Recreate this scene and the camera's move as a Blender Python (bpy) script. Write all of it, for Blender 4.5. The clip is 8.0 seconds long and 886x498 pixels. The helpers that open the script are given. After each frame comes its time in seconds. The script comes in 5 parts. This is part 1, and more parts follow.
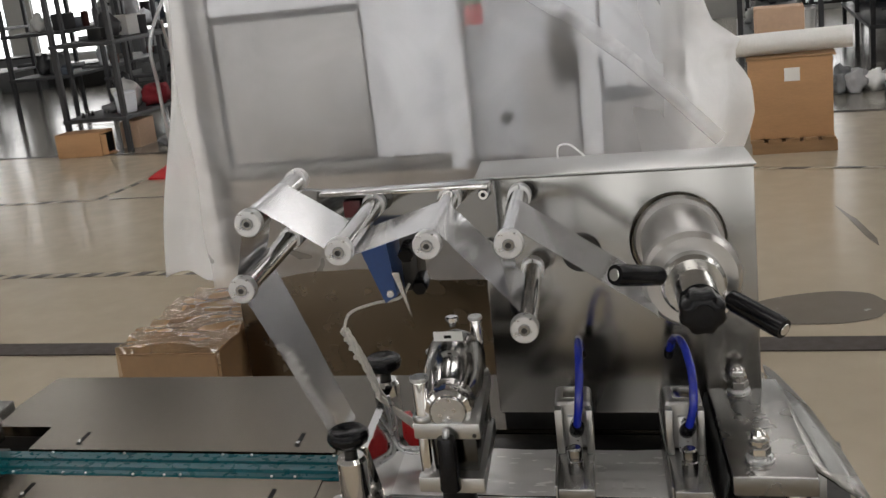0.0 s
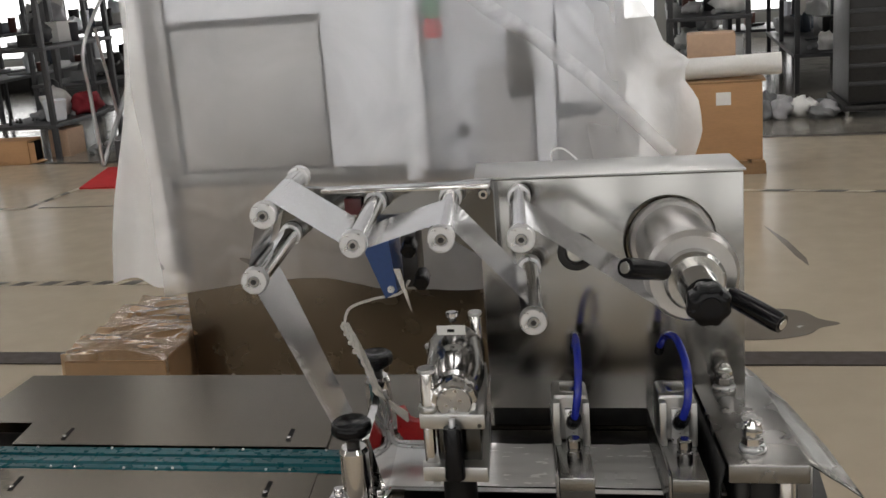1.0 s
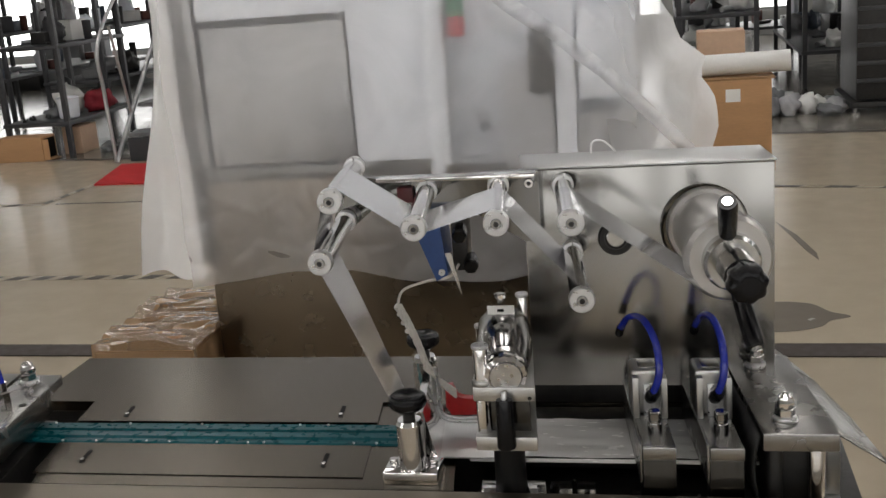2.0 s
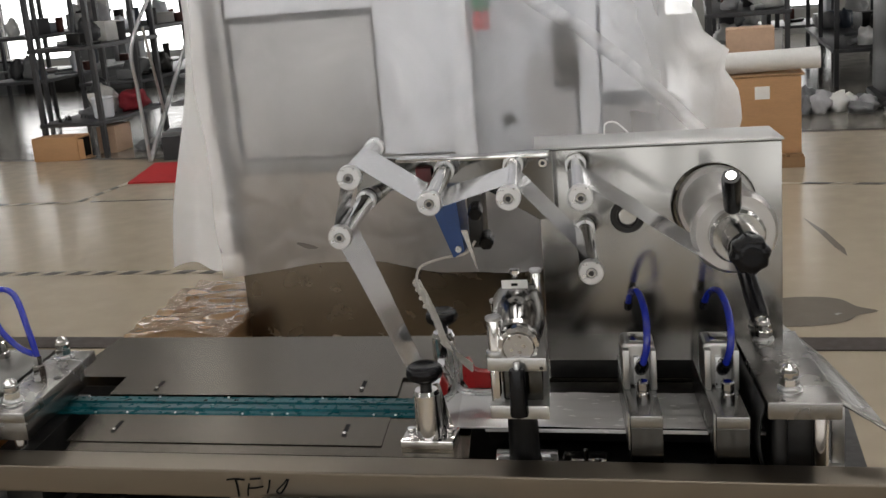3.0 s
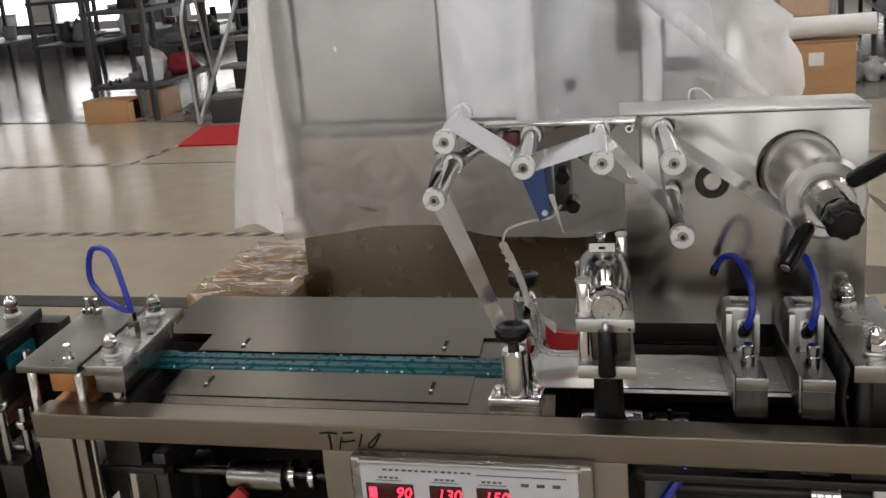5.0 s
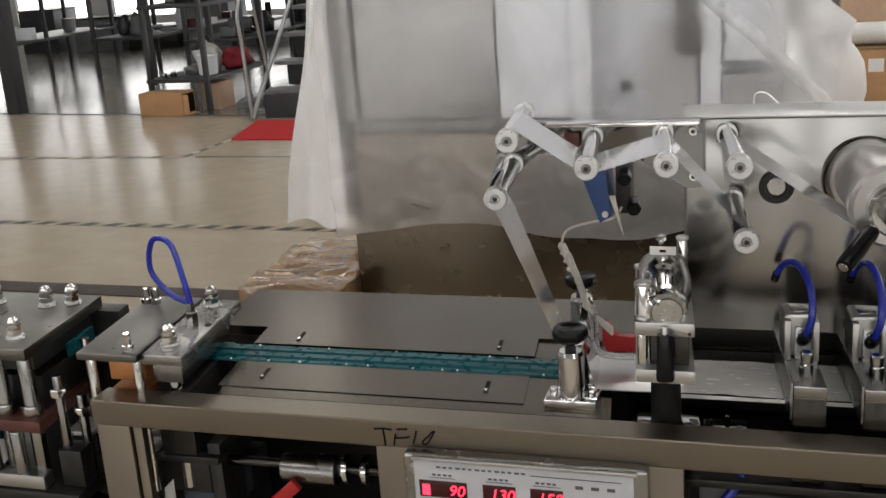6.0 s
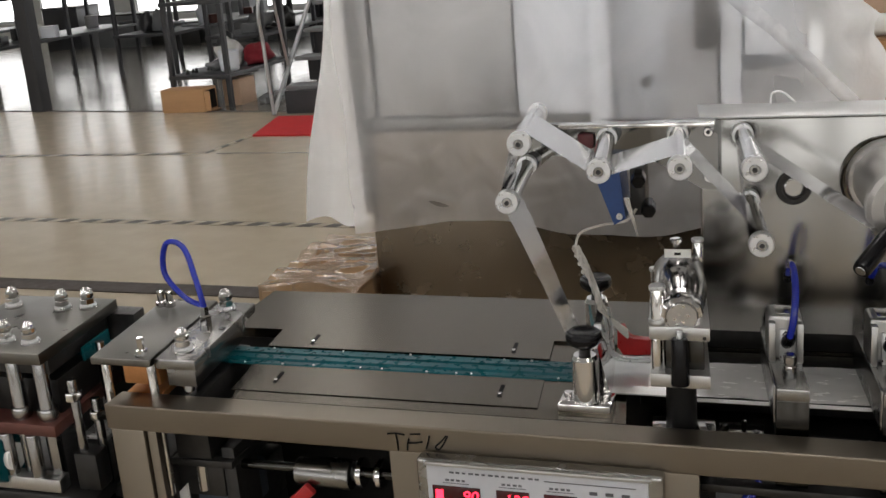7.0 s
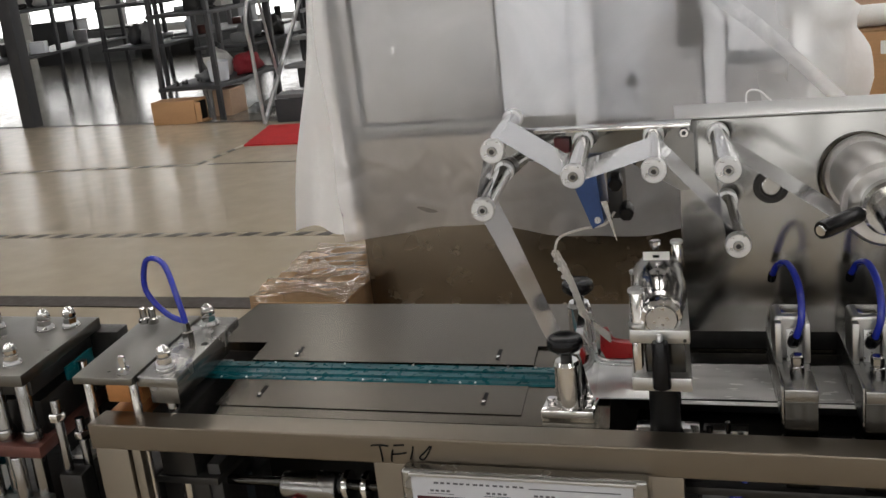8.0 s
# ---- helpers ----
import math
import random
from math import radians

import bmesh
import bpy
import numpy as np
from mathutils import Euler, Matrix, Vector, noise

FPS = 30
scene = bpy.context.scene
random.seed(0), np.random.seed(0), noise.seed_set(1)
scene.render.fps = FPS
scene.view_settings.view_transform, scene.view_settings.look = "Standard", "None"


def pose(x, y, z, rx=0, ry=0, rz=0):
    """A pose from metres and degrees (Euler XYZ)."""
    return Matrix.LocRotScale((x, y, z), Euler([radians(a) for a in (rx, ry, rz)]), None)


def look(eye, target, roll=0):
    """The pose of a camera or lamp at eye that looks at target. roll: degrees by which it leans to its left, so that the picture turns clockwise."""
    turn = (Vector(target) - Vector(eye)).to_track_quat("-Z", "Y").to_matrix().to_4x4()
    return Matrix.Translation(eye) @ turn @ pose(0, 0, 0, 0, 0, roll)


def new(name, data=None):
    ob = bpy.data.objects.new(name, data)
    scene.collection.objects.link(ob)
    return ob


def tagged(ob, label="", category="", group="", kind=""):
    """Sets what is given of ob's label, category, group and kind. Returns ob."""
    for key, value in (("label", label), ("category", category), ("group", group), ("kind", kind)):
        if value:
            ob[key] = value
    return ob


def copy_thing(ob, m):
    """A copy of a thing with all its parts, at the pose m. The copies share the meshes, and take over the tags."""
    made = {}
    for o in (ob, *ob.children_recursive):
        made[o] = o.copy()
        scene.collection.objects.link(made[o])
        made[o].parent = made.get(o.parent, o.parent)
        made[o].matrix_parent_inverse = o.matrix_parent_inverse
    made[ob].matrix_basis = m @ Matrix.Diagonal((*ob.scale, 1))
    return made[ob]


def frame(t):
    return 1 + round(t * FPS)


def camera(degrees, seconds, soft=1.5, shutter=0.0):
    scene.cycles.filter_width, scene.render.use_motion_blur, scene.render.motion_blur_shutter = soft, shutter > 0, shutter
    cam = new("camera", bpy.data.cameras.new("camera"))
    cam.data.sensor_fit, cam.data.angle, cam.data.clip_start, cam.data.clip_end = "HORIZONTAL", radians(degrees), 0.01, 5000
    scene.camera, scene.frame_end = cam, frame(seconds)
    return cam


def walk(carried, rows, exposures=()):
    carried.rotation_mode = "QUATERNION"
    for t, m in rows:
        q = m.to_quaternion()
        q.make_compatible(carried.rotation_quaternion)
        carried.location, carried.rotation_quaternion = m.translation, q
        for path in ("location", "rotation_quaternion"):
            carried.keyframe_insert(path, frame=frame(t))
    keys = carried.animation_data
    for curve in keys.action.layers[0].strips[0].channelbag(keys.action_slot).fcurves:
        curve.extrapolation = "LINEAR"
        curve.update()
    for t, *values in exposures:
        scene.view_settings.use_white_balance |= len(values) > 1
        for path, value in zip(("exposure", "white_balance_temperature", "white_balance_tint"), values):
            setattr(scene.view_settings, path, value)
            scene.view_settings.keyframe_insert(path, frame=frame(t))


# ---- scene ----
cam = camera(43.7, 8.0)
PATH = [
    (0, (0.099, 0.096, 1.453), (-0.43, 1.952, 0.927), -6.5),
    (0.5, (0.072, 0.098, 1.444), (-0.412, 1.97, 0.934), -5.6),
    (1, (0.026, 0.041, 1.447), (-0.368, 1.936, 0.941), -4.5),
    (1.5, (-0.014, -0.004, 1.457), (-0.398, 1.892, 0.951), -4.3),
    (2.8, (0.012, -0.091, 1.457), (-0.44, 1.787, 0.942), -5.0),
    (3, (0.017, -0.092, 1.439), (-0.44, 1.789, 0.937), -4.9),
    (3.5, (0.02, -0.098, 1.431), (-0.425, 1.776, 0.895), -5.0),
    (4, (0.012, -0.109, 1.434), (-0.411, 1.767, 0.884), -4.9),
    (4.5, (-0.007, -0.119, 1.442), (-0.415, 1.757, 0.882), -4.7),
    (5, (-0.033, -0.135, 1.449), (-0.559, 1.713, 0.892), -4.9),
    (5.2, (-0.045, -0.139, 1.446), (-0.593, 1.704, 0.896), -4.6),
    (6.5, (-0.048, -0.133, 1.453), (-0.68, 1.681, 0.897), -4.4),
    (7, (-0.039, -0.121, 1.457), (-0.685, 1.687, 0.896), -4.8),
    (7.5, (-0.029, -0.112, 1.459), (-0.681, 1.694, 0.898), -5.7),
    (8, (-0.019, -0.107, 1.46), (-0.661, 1.704, 0.904), -6.5),
]
walk(cam, [(t, look(eye, target, roll)) for t, eye, target, roll in PATH], exposures=((0.0, 0.0), (1.6, -0.03), (3.0, 0.04), (4.0, 0.11), (5.0, 0.16), (8.0, 0.13)))

# ---- world, lamps, exposure ----
world = bpy.data.worlds.new("hall_air")
world.use_nodes = True
scene.world = world
world.node_tree.nodes["Background"].inputs[0].default_value = (0.75, 0.78, 0.82, 1)
world.node_tree.nodes["Background"].inputs[1].default_value = 0.25
LAMP_GLOW = 9.9
WINDOW_GLOW = 3.1
# strength of the unseen south window row, added as fill light
SOUTH_FILL_GLOW = 2.1


# ---- materials ----
def material(name, base, rough=0.5, metal=0.0, vary=0.12, scale=18.0, bump=0.0, bump_scale=60.0, stretch=(1, 1, 1), emit=None, emit_power=0.0,
             spec=0.5, coat=0.0, rough_vary=0.08):
    """Principled surface with two scales of colour and roughness variation and a fine relief."""
    m = bpy.data.materials.new(name)
    m.use_nodes = True
    n, l = m.node_tree.nodes, m.node_tree.links
    p = n["Principled BSDF"]
    p.inputs["Metallic"].default_value = metal
    p.inputs["Specular IOR Level"].default_value = spec
    p.inputs["Coat Weight"].default_value = coat
    co = n.new("ShaderNodeTexCoord")
    mp = n.new("ShaderNodeMapping")
    mp.inputs["Scale"].default_value = stretch
    l.new(co.outputs["Object"], mp.inputs["Vector"])
    big = n.new("ShaderNodeTexNoise")
    big.inputs["Scale"].default_value = scale * 0.25
    big.inputs["Detail"].default_value = 4
    fine = n.new("ShaderNodeTexNoise")
    fine.inputs["Scale"].default_value = scale * 3
    fine.inputs["Detail"].default_value = 6
    for t in (big, fine):
        l.new(mp.outputs["Vector"], t.inputs["Vector"])
    add = n.new("ShaderNodeMath")
    add.operation = "ADD"
    l.new(big.outputs["Fac"], add.inputs[0])
    l.new(fine.outputs["Fac"], add.inputs[1])
    ramp = n.new("ShaderNodeMapRange")
    ramp.inputs["From Min"].default_value, ramp.inputs["From Max"].default_value = 0.6, 1.4
    ramp.inputs["To Min"].default_value, ramp.inputs["To Max"].default_value = 1 - vary, 1 + vary
    l.new(add.outputs[0], ramp.inputs["Value"])
    mul = n.new("ShaderNodeVectorMath")
    mul.operation = "SCALE"
    mul.inputs[0].default_value = base
    l.new(ramp.outputs[0], mul.inputs["Scale"])
    l.new(mul.outputs[0], p.inputs["Base Color"])
    rr = n.new("ShaderNodeMapRange")
    rr.inputs["From Min"].default_value, rr.inputs["From Max"].default_value = 0.3, 0.7
    rr.inputs["To Min"].default_value, rr.inputs["To Max"].default_value = max(0.02, rough - rough_vary), min(1, rough + rough_vary)
    l.new(fine.outputs["Fac"], rr.inputs["Value"])
    l.new(rr.outputs[0], p.inputs["Roughness"])
    if bump:
        nb = n.new("ShaderNodeTexNoise")
        nb.inputs["Scale"].default_value = bump_scale
        nb.inputs["Detail"].default_value = 5
        l.new(mp.outputs["Vector"], nb.inputs["Vector"])
        b = n.new("ShaderNodeBump")
        b.inputs["Strength"].default_value = bump
        b.inputs["Distance"].default_value = 0.004
        l.new(nb.outputs["Fac"], b.inputs["Height"])
        l.new(b.outputs[0], p.inputs["Normal"])
    if emit:
        p.inputs["Emission Color"].default_value = (*emit, 1)
        p.inputs["Emission Strength"].default_value = emit_power
    return m


def film_material(name, clear, tint, rough, bump, bump_scale, patch=0.12, frost=0.0, spec=0.5, fade=None):
    """Thin plastic: clear share through a mix, the rest a soft milky sheen."""
    m = bpy.data.materials.new(name)
    m.use_nodes = True
    n, l = m.node_tree.nodes, m.node_tree.links
    p, out = n["Principled BSDF"], n["Material Output"]
    p.inputs["Base Color"].default_value = (*tint, 1)
    p.inputs["Roughness"].default_value = rough
    p.inputs["Specular IOR Level"].default_value = spec
    co = n.new("ShaderNodeTexCoord")
    nz = n.new("ShaderNodeTexNoise")
    nz.inputs["Scale"].default_value = bump_scale
    nz.inputs["Detail"].default_value = 4
    nz.inputs["Distortion"].default_value = 1.2
    l.new(co.outputs["Object"], nz.inputs["Vector"])
    b = n.new("ShaderNodeBump")
    b.inputs["Strength"].default_value = bump
    b.inputs["Distance"].default_value = 0.02
    l.new(nz.outputs["Fac"], b.inputs["Height"])
    l.new(b.outputs[0], p.inputs["Normal"])
    tr = n.new("ShaderNodeBsdfTransparent")
    mix = n.new("ShaderNodeMixShader")
    mr = n.new("ShaderNodeMapRange")
    mr.inputs["From Min"].default_value, mr.inputs["From Max"].default_value = 0.3, 0.7
    mr.inputs["To Min"].default_value, mr.inputs["To Max"].default_value = max(0, 1 - clear - patch), min(1, 1 - clear + patch)
    l.new(nz.outputs["Fac"], mr.inputs["Value"])
    if fade:
        sep = n.new("ShaderNodeSeparateXYZ")
        l.new(co.outputs["Object"], sep.inputs[0])
        ease = n.new("ShaderNodeMapRange")
        ease.interpolation_type = "SMOOTHSTEP"
        ease.inputs["From Min"].default_value, ease.inputs["From Max"].default_value = fade
        l.new(sep.outputs["X"], ease.inputs["Value"])
        thick = n.new("ShaderNodeMath")
        thick.operation = "MULTIPLY"
        l.new(mr.outputs[0], thick.inputs[0])
        l.new(ease.outputs[0], thick.inputs[1])
        l.new(thick.outputs[0], mix.inputs["Fac"])
    else:
        l.new(mr.outputs[0], mix.inputs["Fac"])
    if frost:
        rf = n.new("ShaderNodeBsdfRefraction")
        rf.inputs["Roughness"].default_value = 0.55
        rf.inputs["IOR"].default_value = 1.4
        soft_mix = n.new("ShaderNodeMixShader")
        soft_mix.inputs["Fac"].default_value = frost
        l.new(tr.outputs[0], soft_mix.inputs[1])
        l.new(rf.outputs[0], soft_mix.inputs[2])
        l.new(soft_mix.outputs[0], mix.inputs[1])
    else:
        l.new(tr.outputs[0], mix.inputs[1])
    l.new(p.outputs[0], mix.inputs[2])
    l.new(mix.outputs[0], out.inputs["Surface"])
    return m


STEEL = material("brushed_stainless_steel", (0.116, 0.100, 0.077), 0.23, 1.0, 0.015, 3, rough_vary=0.01)
# lighter copy of the table steel; light on the front is in the colour
STEEL_FRONT_LIT = material("brushed_steel_front_lit", (0.21, 0.182, 0.145), 0.35, 1.0, 0.015, 5, rough_vary=0.01)
# base darkened and browned to stand in for the reflected floor
MIRROR = material("smooth_steel_floor_tint", (0.155, 0.128, 0.098), 0.26, 1.0, 0.05, 4, 0.004, 6, rough_vary=0.03)
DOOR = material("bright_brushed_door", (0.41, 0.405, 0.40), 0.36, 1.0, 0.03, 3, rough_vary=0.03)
HOUSING = material("polished_housing_steel", (0.315, 0.308, 0.294), 0.19, 1.0, 0.03, 3, 0.004, 5, rough_vary=0.02)
# steel darkened to stand in for the dark it mirrors
DARK_STEEL = material("steel_dark_reflection", (0.065, 0.063, 0.058), 0.16, 1.0, 0.05, 8, rough_vary=0.04)
STEEL_V = material("brushed_stainless_upright", (0.345, 0.34, 0.325), 0.26, 1.0, 0.05, 4, 0.006, 7, rough_vary=0.04)
# darker copy of the plate steel, toned for dim surroundings it mirrors
DARK_PLATE = material("plate_dark_reflection", (0.150, 0.144, 0.130), 0.30, 1.0, 0.05, 8, rough_vary=0.03)
PLATE = material("ground_steel_plate", (0.275, 0.27, 0.26), 0.26, 1.0, 0.03, 8, rough_vary=0.03)
CHROME = material("polished_chrome", (0.72, 0.71, 0.70), 0.09, 1.0, 0.03, 30, rough_vary=0.03)
SATIN = material("turned_satin_steel", (0.48, 0.475, 0.46), 0.20, 1.0, 0.03, 20, rough_vary=0.03)
DRUM = material("brushed_drum_steel", (0.50, 0.49, 0.475), 0.33, 1.0, 0.05, 20, 0.05, 60, (1, 0.1, 1), rough_vary=0.05)
ALU = material("satin_aluminium", (0.50, 0.50, 0.49), 0.30, 1.0, 0.02, 20, rough_vary=0.02)
ALU_W = material("bright_aluminium_cap", (0.62, 0.622, 0.625), 0.32, 0.85, 0.05, 60)
# chrome dimmed; its dark reflections are in the base colour
CHROME_DARK = material("chrome_dark_reflection", (0.33, 0.325, 0.32), 0.14, 1.0, 0.03, 30, rough_vary=0.03)
# bracket steel with its dark reflection put into the colour
POLISHED_DIMMED = material("polished_steel_dark_reflection", (0.20, 0.197, 0.19), 0.07, 1.0, 0.03, 6, 0.006, 12, rough_vary=0.02)
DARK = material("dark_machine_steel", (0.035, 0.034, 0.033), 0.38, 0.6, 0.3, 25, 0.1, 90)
PLASTIC = material("black_plastic", (0.005, 0.005, 0.006), 0.20, 0.0, 0.1, 50, spec=0.22, rough_vary=0.03)
RUBBER = material("black_rubber", (0.008, 0.008, 0.008), 0.45, 0.0, 0.2, 40, spec=0.3)
BLUE = material("blue_hose", (0.012, 0.025, 0.33), 0.18, 0.0, 0.1, 60, coat=0.3)
BLUE_PAINT = material("blue_paint", (0.02, 0.07, 0.24), 0.4, 0.0, 0.12, 60)
TEAL = material("teal_plastic_strip", (0.002, 0.060, 0.074), 0.3, 0.0, 0.12, 30, spec=0.14)
WEB = material("silver_film_web", (0.70, 0.70, 0.715), 0.15, 0.75, 0.01, 8, rough_vary=0.01)
FOIL = material("crinkled_foil", (0.96, 0.955, 0.945), 0.22, 0.15, 0.02, 40, 0.06, 60, (0.3, 1, 1), spec=1.0)
WHITE = material("white_enamel", (0.81, 0.84, 0.89), 0.45, 0.0, 0.04, 10)
GREY_PANEL = material("grey_panel", (0.38, 0.38, 0.39), 0.5, 0.0, 0.08, 10)
PAPER = material("white_label_paper", (0.8, 0.8, 0.78), 0.6, 0.0, 0.04, 40)
FACE = material("white_panel_face", (0.50, 0.51, 0.54), 0.4, 0.0, 0.04, 40)
GREY_INK = material("grey_print", (0.09, 0.09, 0.10), 0.5, 0.0, 0.1, 80)
INK = material("black_ink", (0.006, 0.006, 0.006), 0.6, 0.0, 0.1, 80, spec=0.1)
LED_DARK = material("dark_red_display", (0.05, 0.006, 0.008), 0.12, 0.0, 0.1, 60)
LED = material("red_led", (0.5, 0.01, 0.02), 0.4, 0.0, 0.0, 60, emit=(1.0, 0.02, 0.05), emit_power=4.0)
BLUE_GREY = material("blue_grey_paint", (0.07, 0.09, 0.12), 0.45, 0.0, 0.12, 40)
RED = material("red_plastic", (0.46, 0.014, 0.016), 0.35, 0.0, 0.12, 60)
CLOTH_RED = material("dark_red_cloth", (0.24, 0.015, 0.025), 0.85, 0.0, 0.2, 40)
MAROON = material("dark_maroon_plastic", (0.11, 0.012, 0.016), 0.35, 0.0, 0.12, 60)
GREEN = material("green_lens", (0.01, 0.16, 0.07), 0.3, 0.0, 0.1, 40)
MAT_RED = material("red_floor_mat", (0.42, 0.012, 0.014), 0.9, 0.0, 0.2, 40, 0.6, 160)
SLEEVE = material("white_woven_sleeve", (0.78, 0.745, 0.69), 0.7, 0.0, 0.2, 120, 0.5, 400)
RUSTY = material("brownish_primer", (0.12, 0.045, 0.035), 0.4, 0.3, 0.25, 30)
COPPER = material("copper_block", (0.55, 0.25, 0.09), 0.4, 0.5, 0.15, 40)
CARTON = material("brown_cardboard", (0.46, 0.265, 0.13), 0.75, 0.0, 0.12, 14, 0.15, 80, (1, 1, 4))
CARTON_LIGHT = material("pale_cardboard", (0.52, 0.36, 0.25), 0.75, 0.0, 0.1, 14, 0.1, 80)
CARTON_OLD = material("dusty_cardboard", (0.27, 0.165, 0.085), 0.7, 0.0, 0.12, 14, 0.15, 80)
PALLET = material("pallet_wood", (0.30, 0.18, 0.09), 0.8, 0.0, 0.2, 14, 0.3, 60, (1, 8, 8))
RACK = material("dark_rack_paint", (0.035, 0.036, 0.04), 0.45, 0.0, 0.25, 20)
TUBE = material("galvanised_tube", (0.5, 0.51, 0.52), 0.35, 0.8, 0.08, 30)
STEP = material("grey_tread", (0.16, 0.165, 0.17), 0.6, 0.0, 0.15, 30, 0.2, 90)
FOAM = material("white_foam_wrap", (0.74, 0.74, 0.72), 0.7, 0.0, 0.06, 30, 0.5, 40)
WALL = material("hall_wall_paint", (0.55, 0.55, 0.53), 0.8, 0.0, 0.06, 4)
CEIL = material("ceiling_paint", (0.42, 0.42, 0.42), 0.9, 0.0, 0.08, 3)
TRENCH = material("dark_floor_cover", (0.035, 0.026, 0.021), 0.65, 0.0, 0.25, 8, 0.1, 60)
TAPE_DARK = material("dark_floor_tape", (0.05, 0.042, 0.035), 0.5, 0.0, 0.3, 20)
TAPE_LIGHT = material("worn_yellow_tape", (0.35, 0.30, 0.215), 0.35, 0.0, 0.2, 20)
# shared by the painted shadow patch, the scuff and the worn line
SHADE_AND_SCUFF = material("dark_floor_shade_and_scuff", (0.15, 0.13, 0.105), 0.2, 0.0, 0.06, 4)
FLOOR = material("beige_epoxy_floor", (0.385, 0.328, 0.248), 0.21, 0.0, 0.07, 2.2, 0.006, 3, rough_vary=0.05, spec=0.38)
FLOOR_GREY = material("grey_epoxy_floor", (0.175, 0.162, 0.138), 0.18, 0.0, 0.10, 2.2, 0.006, 3, rough_vary=0.05, spec=0.42)
FILM = film_material("clear_wrap_film", 0.79, (0.96, 0.965, 0.985), 0.11, 0.10, 3.0, 0.07, 0.3, spec=0.9)
FILM_W = film_material("milky_wrap_film", 0.05, (0.92, 0.92, 0.92), 0.5, 0.2, 4, 0.04)
STRETCH = film_material("stretch_wrap", 0.28, (0.30, 0.19, 0.10), 0.06, 0.25, 7, 0.12, spec=1.0)
GLOW = material("lamp_diffuser", (0.8, 0.8, 0.8), 0.5, emit=(1.0, 0.966, 0.938), emit_power=LAMP_GLOW)
DAY = material("bright_window_pane", (0.8, 0.8, 0.8), 0.3, emit=(1.0, 0.985, 0.97), emit_power=WINDOW_GLOW)
# glow of the added south panes, which brighten the upright faces
SOUTH_FILL = material("added_south_fill_pane", (0.8, 0.8, 0.8), 0.3, emit=(0.985, 0.985, 0.985), emit_power=SOUTH_FILL_GLOW)

# ---- building helpers ----
SKEW = 0.13  # the cross members stand a little off square to the table's long edge


def sk(u, y, z):
    """Machine place (along, across, up) to the world."""
    return Vector((u - SKEW * (y - 1.1), y, z))


def box(bm, x0, x1, y0, y1, z0, z1, bevel=0.001, skew=False, mat=None, round_steps=2):
    t = bmesh.new()
    bmesh.ops.create_cube(t, size=1)
    for v in t.verts:
        v.co = Vector(((x0 + x1) / 2 + v.co.x * (x1 - x0), (y0 + y1) / 2 + v.co.y * (y1 - y0), (z0 + z1) / 2 + v.co.z * (z1 - z0)))
    if bevel:
        bmesh.ops.bevel(t, geom=t.edges[:], offset=min(bevel, 0.3 * min(x1 - x0, y1 - y0, z1 - z0)), segments=round_steps, affect="EDGES", profile=0.6)
    for v in t.verts:
        if skew:
            v.co = sk(*v.co)
        if mat:
            v.co = mat @ v.co
    merge(bm, t)
    return bm


def merge(bm, t):
    me = bpy.data.meshes.new("tmp")
    t.to_mesh(me)
    t.free()
    bm.from_mesh(me)
    bpy.data.meshes.remove(me)


def lathe(bm, a, b, profile, seg=24, lobes=0, depth=0.0):
    """Turned shape: profile of (radius, share of the way from a to b)."""
    a, b = Vector(a), Vector(b)
    q = (b - a).to_track_quat("Z", "Y")
    rings = []
    for r, h in profile:
        ring = []
        for i in range(seg):
            f = 2 * math.pi * i / seg
            rr = r * (1 + depth * math.cos(lobes * f)) if lobes else r
            ring.append(bm.verts.new(a + (b - a) * h + q @ Vector((rr * math.cos(f), rr * math.sin(f), 0))))
        rings.append(ring)
    for p, n in zip(rings, rings[1:]):
        for i in range(seg):
            bm.faces.new((p[i], p[(i + 1) % seg], n[(i + 1) % seg], n[i]))
    if profile[0][0] > 1e-6:
        bm.faces.new(rings[0][::-1])
    if profile[-1][0] > 1e-6:
        bm.faces.new(rings[-1])
    return bm


def cyl(bm, a, b, r, seg=20, edge=0.06):
    n = (Vector(b) - Vector(a)).length
    e = min(0.3, edge * r / max(n, 1e-6) * 3)
    return lathe(bm, a, b, [(r * 0.94, 0), (r, e), (r, 1 - e), (r * 0.94, 1)], seg)


def prism(bm, pts, axis, lo, hi):
    """Flat polygon swept along an axis: pts hold the two other coordinates in order."""
    def at(p, q):
        return Vector((q, *p)) if axis == "x" else Vector((p[0], q, p[1])) if axis == "y" else Vector((*p, q))
    f, g = [bm.verts.new(at(p, lo)) for p in pts], [bm.verts.new(at(p, hi)) for p in pts]
    bm.faces.new(f)
    bm.faces.new(g[::-1])
    for i in range(len(pts)):
        j = (i + 1) % len(pts)
        bm.faces.new((f[j], f[i], g[i], g[j]))
    return bm


